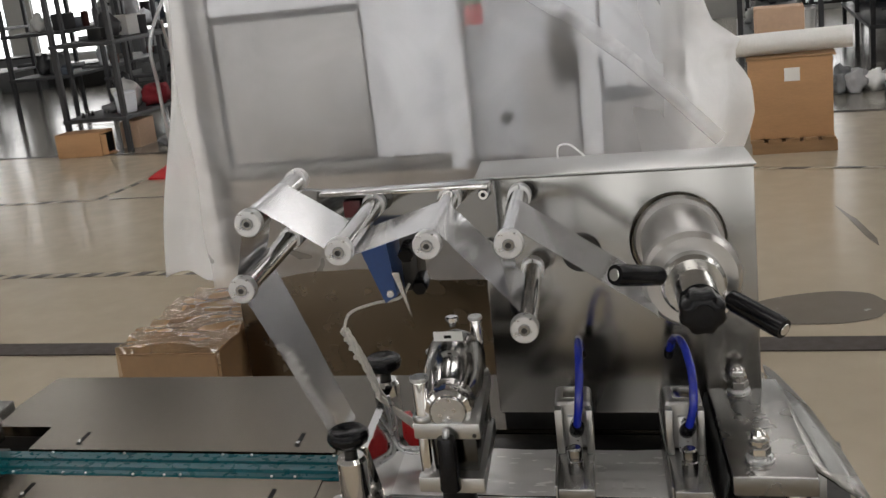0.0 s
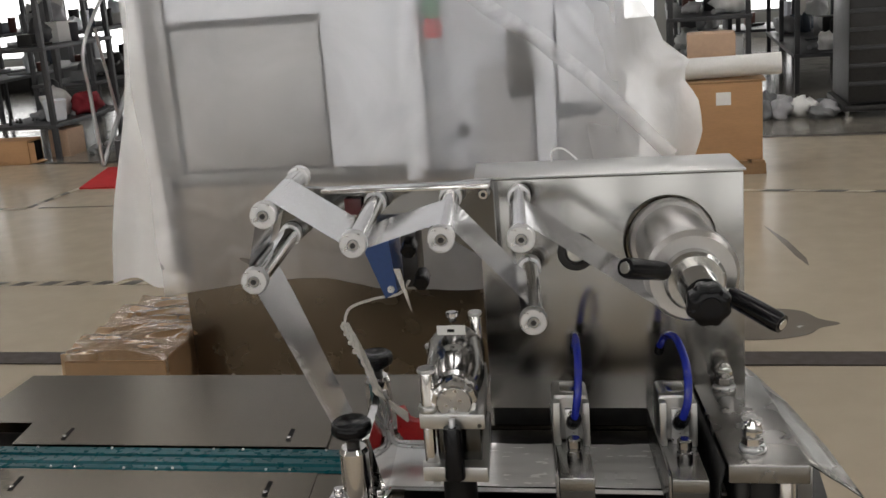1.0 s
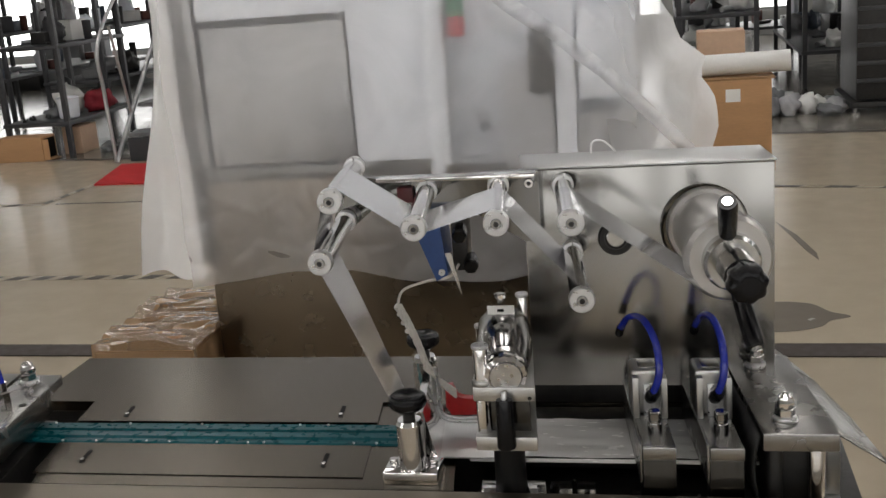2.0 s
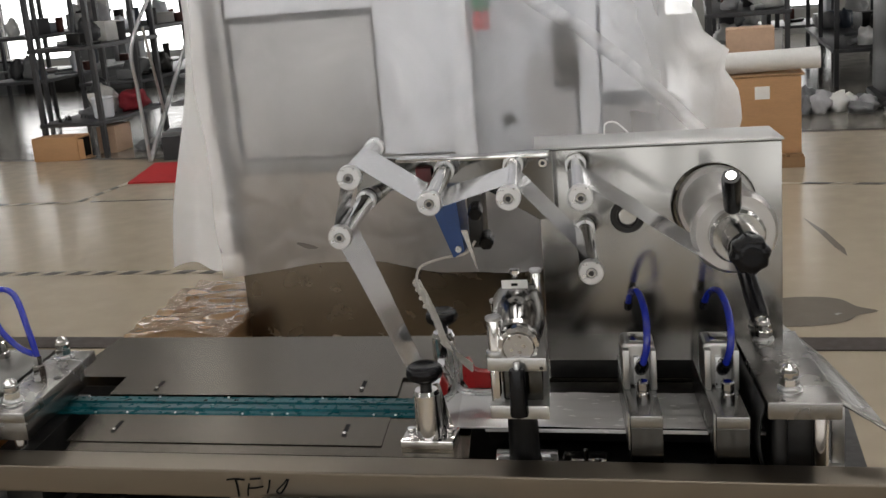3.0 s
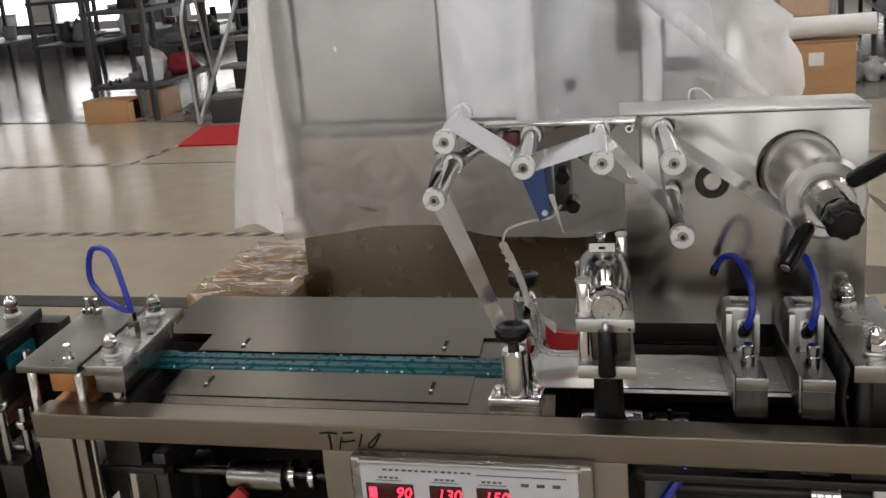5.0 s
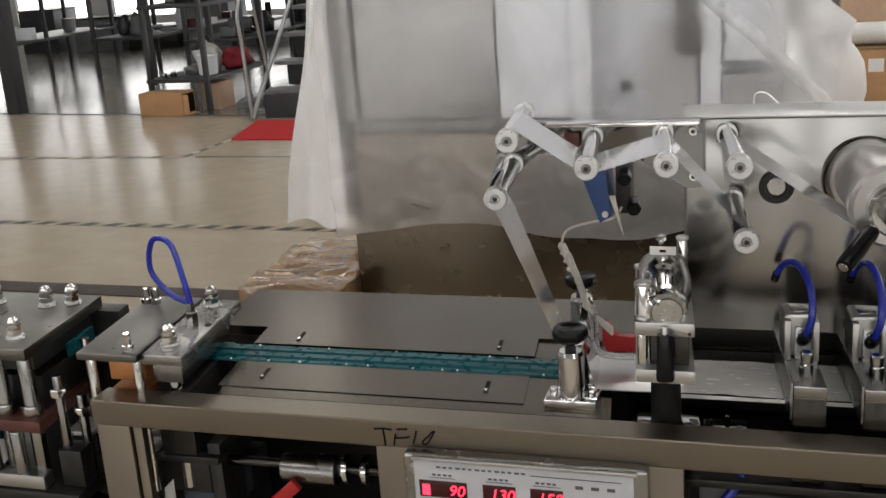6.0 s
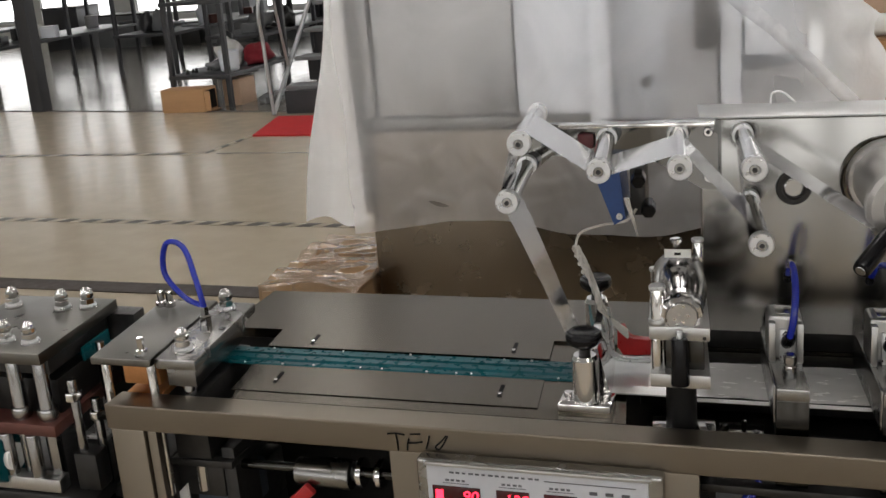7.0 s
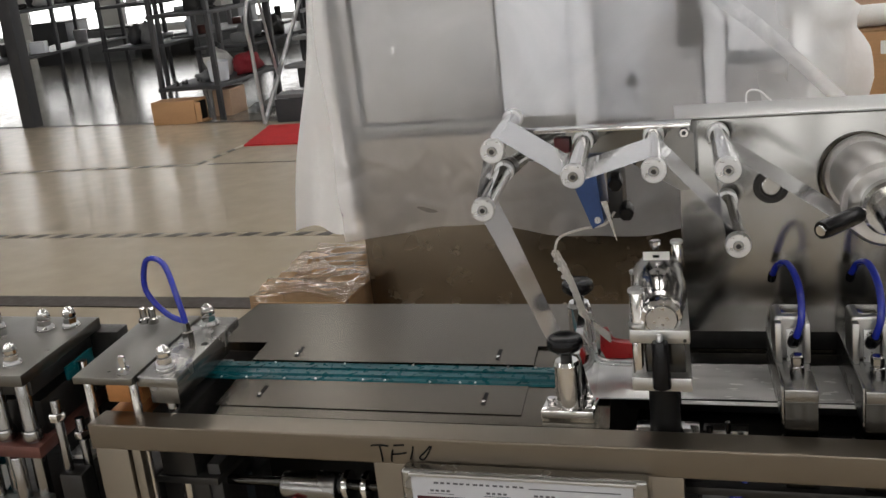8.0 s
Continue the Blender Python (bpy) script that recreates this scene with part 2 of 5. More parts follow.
def tube(bm, pts, r, seg=18):
    """Round hose along a smooth line through pts."""
    pts = [Vector(p) for p in pts]
    line = []
    n = len(pts)
    for i in range(n - 1):
        p0, p1, p2, p3 = pts[max(i - 1, 0)], pts[i], pts[i + 1], pts[min(i + 2, n - 1)]
        for k in range(6):
            t = k / 6
            line.append(0.5 * (2 * p1 + (p2 - p0) * t + (2 * p0 - 5 * p1 + 4 * p2 - p3) * t * t + (3 * p1 - p0 - 3 * p2 + p3) * t ** 3))
    line.append(pts[-1])
    rings, side = [], None
    for i, p in enumerate(line):
        d = (line[min(i + 1, len(line) - 1)] - line[max(i - 1, 0)]).normalized()
        if side is None:
            side = d.orthogonal().normalized()
        side = (side - d * side.dot(d)).normalized()
        up = d.cross(side)
        rings.append([bm.verts.new(p + r * (math.cos(2 * math.pi * k / seg) * side + math.sin(2 * math.pi * k / seg) * up)) for k in range(seg)])
    for p, q in zip(rings, rings[1:]):
        for k in range(seg):
            bm.faces.new((p[k], p[(k + 1) % seg], q[(k + 1) % seg], q[k]))
    bm.faces.new(rings[0][::-1])
    bm.faces.new(rings[-1])
    return bm


def finish(name, bm, mat, origin, smooth=True):
    bmesh.ops.recalc_face_normals(bm, faces=bm.faces[:])
    for v in bm.verts:
        v.co -= Vector(origin)
    me = bpy.data.meshes.new(name)
    bm.to_mesh(me)
    bm.free()
    me.materials.append(mat)
    if smooth:
        me.polygons.foreach_set("use_smooth", [True] * len(me.polygons))
    if smooth is True:
        me.set_sharp_from_angle(angle=radians(22))
    return me


def root(name, base, label, category, group="", kind=""):
    ob = new(name)
    ob.location = base
    ob.empty_display_size = 0.02
    return tagged(ob, label, category, group, kind)


def origin_of(ob):
    while ob.parent:
        ob = ob.parent
    return ob.location.copy()


def part(name, bm, mat, parent, label="", smooth=True):
    ob = new(name, finish(name, bm, mat, origin_of(parent), smooth))
    ob.parent = parent
    return tagged(ob, label)


def thing(name, bm, mat, base, label, category, group="", kind="", smooth=True):
    ob = new(name, finish(name, bm, mat, base, smooth))
    ob.location = base
    return tagged(ob, label, category, group, kind)


def B():
    return bmesh.new()


# ---- hall ----
def hall():
    thing("floor", box(B(), -16, 12, -8, 17, -0.2, 0, 0), FLOOR, (0, 0, 0), "glossy beige epoxy workshop floor with scuffs", "floor", kind="structure")
    thing("wall_west", box(B(), -16.2, -16, -8, 17, 0, 5, 0), WALL, (-16, 0, 0), "pale painted hall wall", "wall", kind="structure")
    thing("wall_east", box(B(), 12, 12.2, -8, 17, 0, 5, 0), WALL, (12, 0, 0), "pale painted hall wall", "wall", kind="structure")
    # the south windows are invented fill; only the north row belongs here
    for name, y, s in (("wall_north", 17, 1), ("wall_south", -8, -1)):
        w = root(name, (0, y, 0), "pale hall wall with a long row of bright windows, the south row added", "wall", kind="structure")

        def at(a, b):
            return (y + min(s * a, s * b), y + max(s * a, s * b))
        part("wall_base", box(B(), -16, 12, *at(0, 0.2), 0, 0.35, 0), WALL, w)
        part("wall_head", box(B(), -16, 12, *at(0, 0.2), 2.9, 5, 0), WALL, w)
        x = -16
        while x < 12:
            part("pier", box(B(), x, x + 0.5, *at(0, 0.2), 0.35, 2.9, 0), WALL, w)
            win = part("window", box(B(), x + 0.5, x + 2.0, *at(0.02, 0.08), 0.35, 2.9, 0.005), TUBE, w, "tall metal-framed window; the south ones are added")
            for k in range(2):
                part("pane", box(B(), x + 0.55 + 0.72 * k, x + 1.23 + 0.72 * k, *at(0, 0.015), 0.4, 2.85, 0), DAY if s > 0 else SOUTH_FILL, win)
            x += 2.0
    thing("ceiling", box(B(), -16, 12, -8, 17, 5, 5.2, 0), CEIL, (0, 0, 5), "grey painted hall ceiling", "ceiling", kind="structure")
    lamp = root("ceiling_light", (0, 0, 4.6), "long white ceiling light panel", "ceiling light", "ceiling lights")
    part("frame", box(B(), -1.3, 1.3, -0.22, 0.22, 4.56, 4.66, 0.01), WHITE, lamp)
    part("diffuser", box(B(), -1.25, 1.25, -0.18, 0.18, 4.54, 4.556, 0.004), GLOW, lamp)
    part("rod", box(B(), -0.01, 0.01, -0.01, 0.01, 4.66, 5.0, 0), TUBE, lamp)
    first = True
    for y in (-3.0, 0.2, 3.4, 6.6, 9.8):
        for x in (-8.0, -4.0, 0.0, 4.0, 8.0):
            if first:
                lamp.location = (x, y, 4.6)
                first = False
            else:
                copy_thing(lamp, pose(x, y, 4.6))


def rounded(pts, steps=6):
    """Closed smooth outline through pts."""
    n, out = len(pts), []
    for i in range(n):
        p0, p1, p2, p3 = (Vector(pts[(i + k) % n]) for k in (-1, 0, 1, 2))
        for k in range(steps):
            t = k / steps
            out.append(tuple(0.5 * (2 * p1 + (p2 - p0) * t + (2 * p0 - 5 * p1 + 4 * p2 - p3) * t * t + (3 * p1 - p0 - 3 * p2 + p3) * t ** 3)))
    return out


def floor_marks():
    thing("floor_zone", prism(B(), [(-16, 10.22), (-4.4, 8.57), (-1.5, 8.50), (0.4, 8.50), (6, 7.85), (12, 7.15), (12, 17), (-16, 17)], "z", 0.0002, 0.0008), FLOOR_GREY, (0, 12, 0), "darker grey polished floor of the storage zone", "floor", kind="structure")
    bm = B()
    prism(bm, [(-14, 4.03), (10, 3.60), (10, 3.725), (-14, 4.165)], "z", 0.001, 0.006)
    thing("floor_cover", bm, TRENCH, (0, 3.9, 0), "flat dark cover strip across the floor", "floor strip", kind="structure")

    def tape(x0, y0, x1, y1, w, dash, lean):
        a, b = Vector((x0, y0)), Vector((x1, y1))
        d = (b - a).normalized()
        s = Vector((-d.y, d.x)) * w / 2
        r = root("floor_tape", (x0, y0, 0), "worn hazard tape with dark slanted dashes on the floor", "floor tape", "floor tapes", "structure")
        part("tape_base", prism(B(), [tuple(p) for p in (a - s, b - s, b + s, a + s)], "z", 0.0005, 0.001), TAPE_LIGHT, r)
        bm = B()
        n = int((b - a).length / dash)
        for i in range(n):
            p = a + d * (i + 0.1) * dash
            q = p + d * dash * 0.52
            j = d * lean
            prism(bm, [tuple(v) for v in (p - s - j, q - s - j, q + s + j, p + s + j)], "z", 0.001, 0.0018)
        tagged(part("dash", bm, TAPE_DARK, r), kind="stuff")

    tape(-9.0, 5.17, -0.9, 4.907, 0.068, 0.155, 0.02)
    tape(-9.0, 6.86, -4.30, 6.83, 0.06, 0.20, 0.02)
    tape(-4.30, 6.83, -4.25, 7.60, 0.05, 0.20, 0.02)
    tape(-0.6, 6.86, 3.2, 6.05, 0.05, 0.30, 0.02)
    bm = B()
    prism(bm, [(-4.2, 6.822), (-2.2, 6.76), (-2.2, 6.775), (-4.2, 6.84)], "z", 0.0010, 0.0020)
    thing("floor_line", bm, SHADE_AND_SCUFF, (-3.2, 6.8, 0), "faint worn line on the workshop floor", "floor line", kind="structure")
    bm = B()
    prism(bm, [(-12, 9.62), (-4.4, 8.53), (-4.4, 8.585), (-12, 9.69)], "z", 0.0010, 0.0020)
    thing("floor_line", bm, TAPE_DARK, (-8, 8.8, 0), "thin dark line on the workshop floor", "floor line", kind="structure")
    bm = B()
    prism(bm, [(0.4, 8.45), (6, 7.8), (6, 7.86), (0.4, 8.52)], "z", 0.0010, 0.0020)
    thing("floor_line", bm, TAPE_DARK, (3, 8.2, 0), "thin dark line on the workshop floor", "floor line", kind="structure")
    # flat dark patch painted in place of a shadow on the floor
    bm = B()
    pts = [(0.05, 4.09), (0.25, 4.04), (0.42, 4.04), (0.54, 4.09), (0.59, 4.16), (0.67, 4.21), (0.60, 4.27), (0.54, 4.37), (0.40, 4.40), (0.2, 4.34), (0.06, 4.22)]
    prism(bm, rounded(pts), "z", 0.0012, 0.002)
    thing("floor_shade_and_scuff", bm, SHADE_AND_SCUFF, (0.4, 4.2, 0), "dark shadow patch painted on the polished floor", "stain", kind="structure")
    bm = B()
    prism(bm, [(0.53, 5.75), (0.57, 5.5), (0.62, 5.15), (0.655, 5.0), (0.66, 5.12), (0.61, 5.45)], "z", 0.0012, 0.002)
    thing("floor_shade_and_scuff", bm, SHADE_AND_SCUFF, (0.6, 5.4, 0), "thin dark scuff on the polished floor", "stain", kind="structure")
    thing("floor_mat", prism(B(), [(-4.235, 7.45), (-2.6, 7.38), (-2.75, 8.24), (-4.43, 8.29)], "z", 0.0, 0.012), MAT_RED, (-3.5, 7.9, 0), "red ribbed door mat at the foot of the steps", "mat")


# ---- far things ----
def rack(x0, x1, y0, y1, levels, height, label):
    r = root("storage_rack", (x0, y0, 0), label, "rack", "storage racks")
    nx, ny = max(1, round((x1 - x0) / 1.3)), max(1, round((y1 - y0) / 1.3))
    for i in range(nx + 1):
        for j in range(ny + 1):
            if 0 < i < nx and 0 < j < ny:
                continue
            x, y = x0 + (x1 - x0 - 0.045) * i / nx, y0 + (y1 - y0 - 0.045) * j / ny
            part("post", box(B(), x, x + 0.045, y, y + 0.045, 0, height, 0.004), RACK, r)
    for z in levels:
        part("shelf", box(B(), x0 - 0.01, x1 + 0.01, y0 - 0.01, y1 + 0.01, z - 0.035, z, 0.004), RACK, r)
    return r


def lump(name, x, y, z, sx, sy, sz, mat, label, category, seed, group=""):
    """Soft bag or bundle: an uneven heap."""
    bm = B()
    bmesh.ops.create_icosphere(bm, subdivisions=3, radius=1)
    for v in bm.verts:
        n = noise.noise(v.co * 1.7 + Vector((seed, 0, 0))) * 0.45 + noise.noise(v.co * 4 + Vector((0, seed, 0))) * 0.3 + abs(noise.noise(v.co * 9 + Vector((0, 0, seed)))) * 0.14
        c = v.co * (1 + n)
        v.co = Vector((x + c.x * sx, y + c.y * sy, z + max(0, c.z + 0.75) * sz / 1.7))
    return thing(name, bm, mat, (x, y, z), label, category, group, smooth="soft")


def carton(x0, x1, y0, y1, z0, z1, mat, label, name="carton"):
    r = root(name, ((x0 + x1) / 2, (y0 + y1) / 2, z0), label, "carton")
    part("body", box(B(), x0, x1, y0, y1, z0, z1 - 0.004, 0.006), mat, r)
    ym = (y0 + y1) / 2
    part("flap", box(B(), x0 + 0.002, x1 - 0.002, y0 + 0.002, ym - 0.002, z1 - 0.004, z1, 0.0015), mat, r)
    part("flap", box(B(), x0 + 0.002, x1 - 0.002, ym + 0.002, y1 - 0.002, z1 - 0.004, z1, 0.0015), mat, r)
    return r


def clutter(rnd, x0, x1, y0, y1, z, count, seed, pale=0.35):
    """Loose goods strewn over one shelf."""
    for k in range(count):
        w, h = rnd.uniform(0.10, 0.30), rnd.uniform(0.06, 0.30)
        x, y = rnd.uniform(x0 + 0.08, x1 - w), rnd.uniform(y0 + 0.08, max(y0 + 0.1, y1 - w))
        kind = rnd.random()
        mats = [FOAM, GREY_PANEL, WHITE] if rnd.random() < pale else [DARK, RACK, STEP, RUSTY, BLUE_GREY]
        if kind < 0.35:
            lump("plastic_bag", x + w / 2, y + w / 2, z, w / 2, w / 2, h, rnd.choice(mats), "crumpled soft plastic bag on a rack shelf", "bag", seed + k, "bags on the racks")
        elif kind < 0.6:
            turn = Matrix.Translation((x + w / 2, y + w / 2, z)) @ Matrix.Rotation(rnd.uniform(-0.5, 0.5), 4, "Z")
            thing("parts_box", box(B(), -w / 2, w / 2, -w * 0.4, w * 0.4, 0, h, 0.008, mat=turn), rnd.choice(mats), (x, y, z), "parts box on a rack shelf", "box", "boxes on the racks")
        elif kind < 0.8:
            bm = B()
            lathe(bm, (x + w / 2, y + w / 2, z), (x + w / 2, y + w / 2, z + h), [(w * 0.28, 0), (w * 0.31, 0.06), (w * 0.34, 0.9), (w * 0.36, 0.94), (w * 0.32, 1)], 18)
            thing("pail", bm, rnd.choice(mats), (x, y, z), "plastic pail on a rack shelf", "pail", "pails on the racks")
        else:
            bm = B()
            r = rnd.uniform(0.012, 0.035)
            cyl(bm, (x, y, z + r), (x + rnd.uniform(0.05, 0.25), y + rnd.uniform(0.1, 0.3), z + r), r, 12)
            thing("metal_rod", bm, rnd.choice([TUBE, DARK, STEP]), (x, y, z), "short loose metal rod lying on a rack shelf", "rod", "rods on the racks")


def far_left():
    label = "dark steel storage rack with cluttered shelves"
    rnd = random.Random(4)
    racks = ((-5.80, -5.17, 8.85, 10.1, (0.31, 0.98, 1.55), 9), (-8.12, -7.30, 11.4, 14.2, (0.50, 1.0, 1.55), 12), (-6.75, -6.0, 11.2, 14.0, (0.45, 1.0, 1.5), 12),
             (-9.9, -9.1, 10.4, 13.4, (0.5, 1.05, 1.6), 12), (-5.1, -4.2, 12.0, 14.0, (0.45, 1.0, 1.5), 8), (-12.4, -11.4, 11.0, 14.0, (0.5, 1.05, 1.6), 10))
    for k, (x0, x1, y0, y1, levels, count) in enumerate(racks):
        rack(x0, x1, y0, y1, levels, 2.2, label)
        for j, z in enumerate(levels):
            if k == 0 and j == 0:
                clutter(rnd, x0, x1 - 0.05, y0 + 0.05, y1, z, 5, 31, 0.2)
            else:
                clutter(rnd, x0, x1, y0, y1, z, count, 100 * k + 20 * j, 0.4)
    for k in range(16):
        x, y = rnd.uniform(-5.7, -5.3), rnd.uniform(8.9, 9.3)
        r = rnd.uniform(0.012, 0.022)
        thing("metal_part", lathe(B(), (x, y, 0.31), (x, y, 0.31 + rnd.uniform(0.02, 0.06)), [(r, 0), (r, 0.4), (r * 0.6, 0.5), (r * 0.6, 1)], 10), rnd.choice([TUBE, DARK, STEP]), (x, y, 0.31), "small turned metal part on the low shelf", "metal part", "small parts on the shelf")
    bm = B()
    lathe(bm, (-5.32, 9.15, 0.31), (-5.32, 9.15, 0.50), [(0.08, 0), (0.09, 0.06), (0.10, 0.9), (0.105, 0.94), (0.09, 1)], 20)
    thing("pail", bm, WHITE, (-5.32, 9.15, 0.31), "white plastic pail on the low rack shelf", "pail", "pails on the racks")
    lump("folded_cloth", -5.26, 9.62, 0.31, 0.13, 0.16, 0.20, CLOTH_RED, "dark red folded cloth on the rack shelf", "cloth", 77)
    oc = carton(-5.80, -5.35, 8.66, 8.89, 0.0, 0.21, CARTON, "open brown carton lying on the floor by the rack")
    # black sheet on the closed body stands in for the shaded inside
    part("opening_shade", box(B(), -5.3495, -5.347, 8.68, 8.87, 0.02, 0.19, 0.0005), INK, oc, "black sheet in place of the shaded open end")
    part("end_flap", box(B(), -5.346, -5.29, 8.665, 8.671, 0.01, 0.19, 0.002), CARTON, oc)
    part("end_flap", box(B(), -5.346, -5.30, 8.72, 8.86, 0.004, 0.009, 0.001), CARTON, oc)
    carton(-5.34, -5.16, 9.0, 9.3, 0.0, 0.24, CARTON_LIGHT, "brown carton under the rack's lowest shelf")
    for k in range(7):
        lump("plastic_bag", -4.95 + 0.08 * (k % 3), 9.1 + 0.1 * k, 0.0, 0.06, 0.07, rnd.uniform(0.04, 0.1), rnd.choice([STEP, GREY_PANEL, DARK]), "small crumpled plastic bag on the floor", "bag", 400 + k, "bags by the rack")
    # dark crates added low before the windows to block their glare
    x = -12.0
    while x < -3.6:
        w, h = rnd.uniform(0.4, 0.9), rnd.uniform(0.35, 0.8)
        c = root("glare_block_crate", (x, 15.1, 0), "dark storage crate added behind the racks to block window glare", "crate", "crates behind the racks")
        part("body", box(B(), x, x + w, 15.1, 15.7, 0, h - 0.03, 0.01), rnd.choice([DARK, RACK, STEP, DARK]), c)
        part("lid", box(B(), x - 0.01, x + w + 0.01, 15.09, 15.71, h - 0.028, h, 0.006), rnd.choice([STEP, GREY_PANEL, DARK]), c)
        x += w + rnd.uniform(0.05, 0.5)
    st = root("access_steps", (-4.5, 8.35, 0), "grey mobile access steps with tubular handrails", "steps")
    for i in range(5):
        part("tread", box(B(), -4.43, -3.38, 8.48 + 0.24 * i, 8.73 + 0.24 * i, 0.20 + 0.22 * i, 0.235 + 0.22 * i, 0.006), STEP, st)
        part("riser", box(B(), -4.41, -3.40, 8.70 + 0.24 * i, 8.72 + 0.24 * i, 0.0 + 0.22 * i, 0.20 + 0.22 * i, 0.003), RACK, st)
    part("kick_plate", box(B(), -4.43, -3.38, 8.455, 8.475, 0.0, 0.198, 0.003), RACK, st)
    for x in (-4.50, -3.32):
        part("stringer", tube(B(), [(x, 8.35, 0.02), (x, 8.93, 0.55), (x, 9.68, 1.25)], 0.020), TUBE, st)
        part("handrail", tube(B(), [(x, 8.35, 0.02), (x - 0.02, 8.35, 0.6), (x - 0.02, 8.37, 1.0), (x, 8.93, 1.5), (x, 9.68, 2.1)], 0.016), TUBE, st)
        part("brace", tube(B(), [(x, 8.55, 1.12), (x, 8.73, 0.36)], 0.013), TUBE, st)
    bm = B()
    box(bm, -7.50, -7.36, 8.95, 9.10, 0, 5, 0.01)
    thing("column", bm, RACK, (-7.47, 9.05, 0), "dark steel hall column", "column", kind="structure")


def far_right():
    p = root("pallet", (0.4, 7.3, 0), "low wooden pallet under a carton", "pallet")
    for k in range(3):
        part("bearer", box(B(), 0.16, 0.66, 7.08 + 0.22 * k, 7.14 + 0.22 * k, 0.0, 0.07, 0.004), PALLET, p)
    for k in range(5):
        part("board", box(B(), 0.15 + 0.105 * k, 0.23 + 0.105 * k, 7.07, 7.62, 0.07, 0.09, 0.003), PALLET, p)
    c = carton(0.15, 0.64, 7.10, 7.60, 0.09, 0.575, CARTON, "large plain brown carton with a white label on a pallet")
    part("label", box(B(), 0.36, 0.45, 7.094, 7.099, 0.44, 0.52, 0), PAPER, c, "small white paper label")
    bm = B()
    lathe(bm, (0.02, 7.22, 0.657), (0.76, 7.20, 0.672), [(0.03, 0), (0.066, 0.0), (0.068, 0.3), (0.066, 0.7), (0.067, 1), (0.03, 1)], 20)
    thing("foam_roll", bm, FOAM, (0.4, 7.3, 0.59), "white wrapped foam roll lying on a carton", "roll")
    thing("packing_board", box(B(), 0.14, 0.66, 7.1, 7.6, 0.575, 0.589, 0.003), PALLET, (0.4, 7.35, 0.575), "dark board on top of the carton", "board")
    carton(0.2, 0.50, 7.38, 7.60, 0.589, 0.86, CARTON_LIGHT, "small brown carton standing on the large one")
    rnd = random.Random(9)
    label = "dark steel storage rack with pale bundles"
    racks = ((0.1, 0.8, 10.0, 12.6, (0.35, 0.8, 1.25, 1.7), 12), (1.25, 2.0, 10.8, 13.6, (0.35, 0.95, 1.5), 12), (-1.9, -0.4, 10.2, 11.2, (0.35, 0.95, 1.5), 10), (2.6, 5.0, 10.2, 11.2, (0.35, 0.95, 1.5), 12), (0.2, 3.0, 14.0, 15.0, (0.35, 0.95, 1.5), 16))
    for k, (x0, x1, y0, y1, levels, count) in enumerate(racks):
        rack(x0, x1, y0, y1, levels, 2.2, label)
        for j, z in enumerate(levels[:3]):
            clutter(rnd, x0, x1, y0, y1, z, count, 700 + 100 * k + 20 * j, 0.5)
    for k in range(16):
        lump("plastic_bag", 0.74 + 0.042 * k + rnd.uniform(-0.03, 0.03), 9.35 + rnd.uniform(-0.2, 0.4), 0.0, rnd.uniform(0.05, 0.10), 0.10, rnd.uniform(0.05, 0.17), rnd.choice([FOAM, GREY_PANEL, STEP]), "crumpled pale plastic bag on the floor", "bag", 20 + k, "bags by the rack")
    m = root("dark_machine", (1.9, 9.2, 0), "dark covered machine standing on the floor", "machine")
    part("base", box(B(), 1.42, 2.9, 9.1, 10.0, 0.05, 0.10, 0.02), DARK, m)
    part("body", box(B(), 1.46, 2.86, 9.14, 9.96, 0.102, 1.3, 0.03), DARK, m)
    for x in (1.46, 2.8):
        part("foot", lathe(B(), (x, 9.15, 0), (x, 9.15, 0.05), [(0.045, 0), (0.045, 0.3), (0.018, 0.4), (0.018, 1)], 16), CHROME, m, "bright levelling foot")
    for k in range(7):
        part("rail", box(B(), 1.47, 2.85, 9.115, 9.138, 0.25 + 0.14 * k, 0.28 + 0.14 * k, 0.004), RACK, m)


# ---- wrapped cabinet ----
def sheet(bm, grid):
    rows = [[bm.verts.new(p) for p in r] for r in grid]
    for a, b in zip(rows, rows[1:]):
        for i in range(len(a) - 1):
            bm.faces.new((a[i], a[i + 1], b[i + 1], b[i]))
    return bm


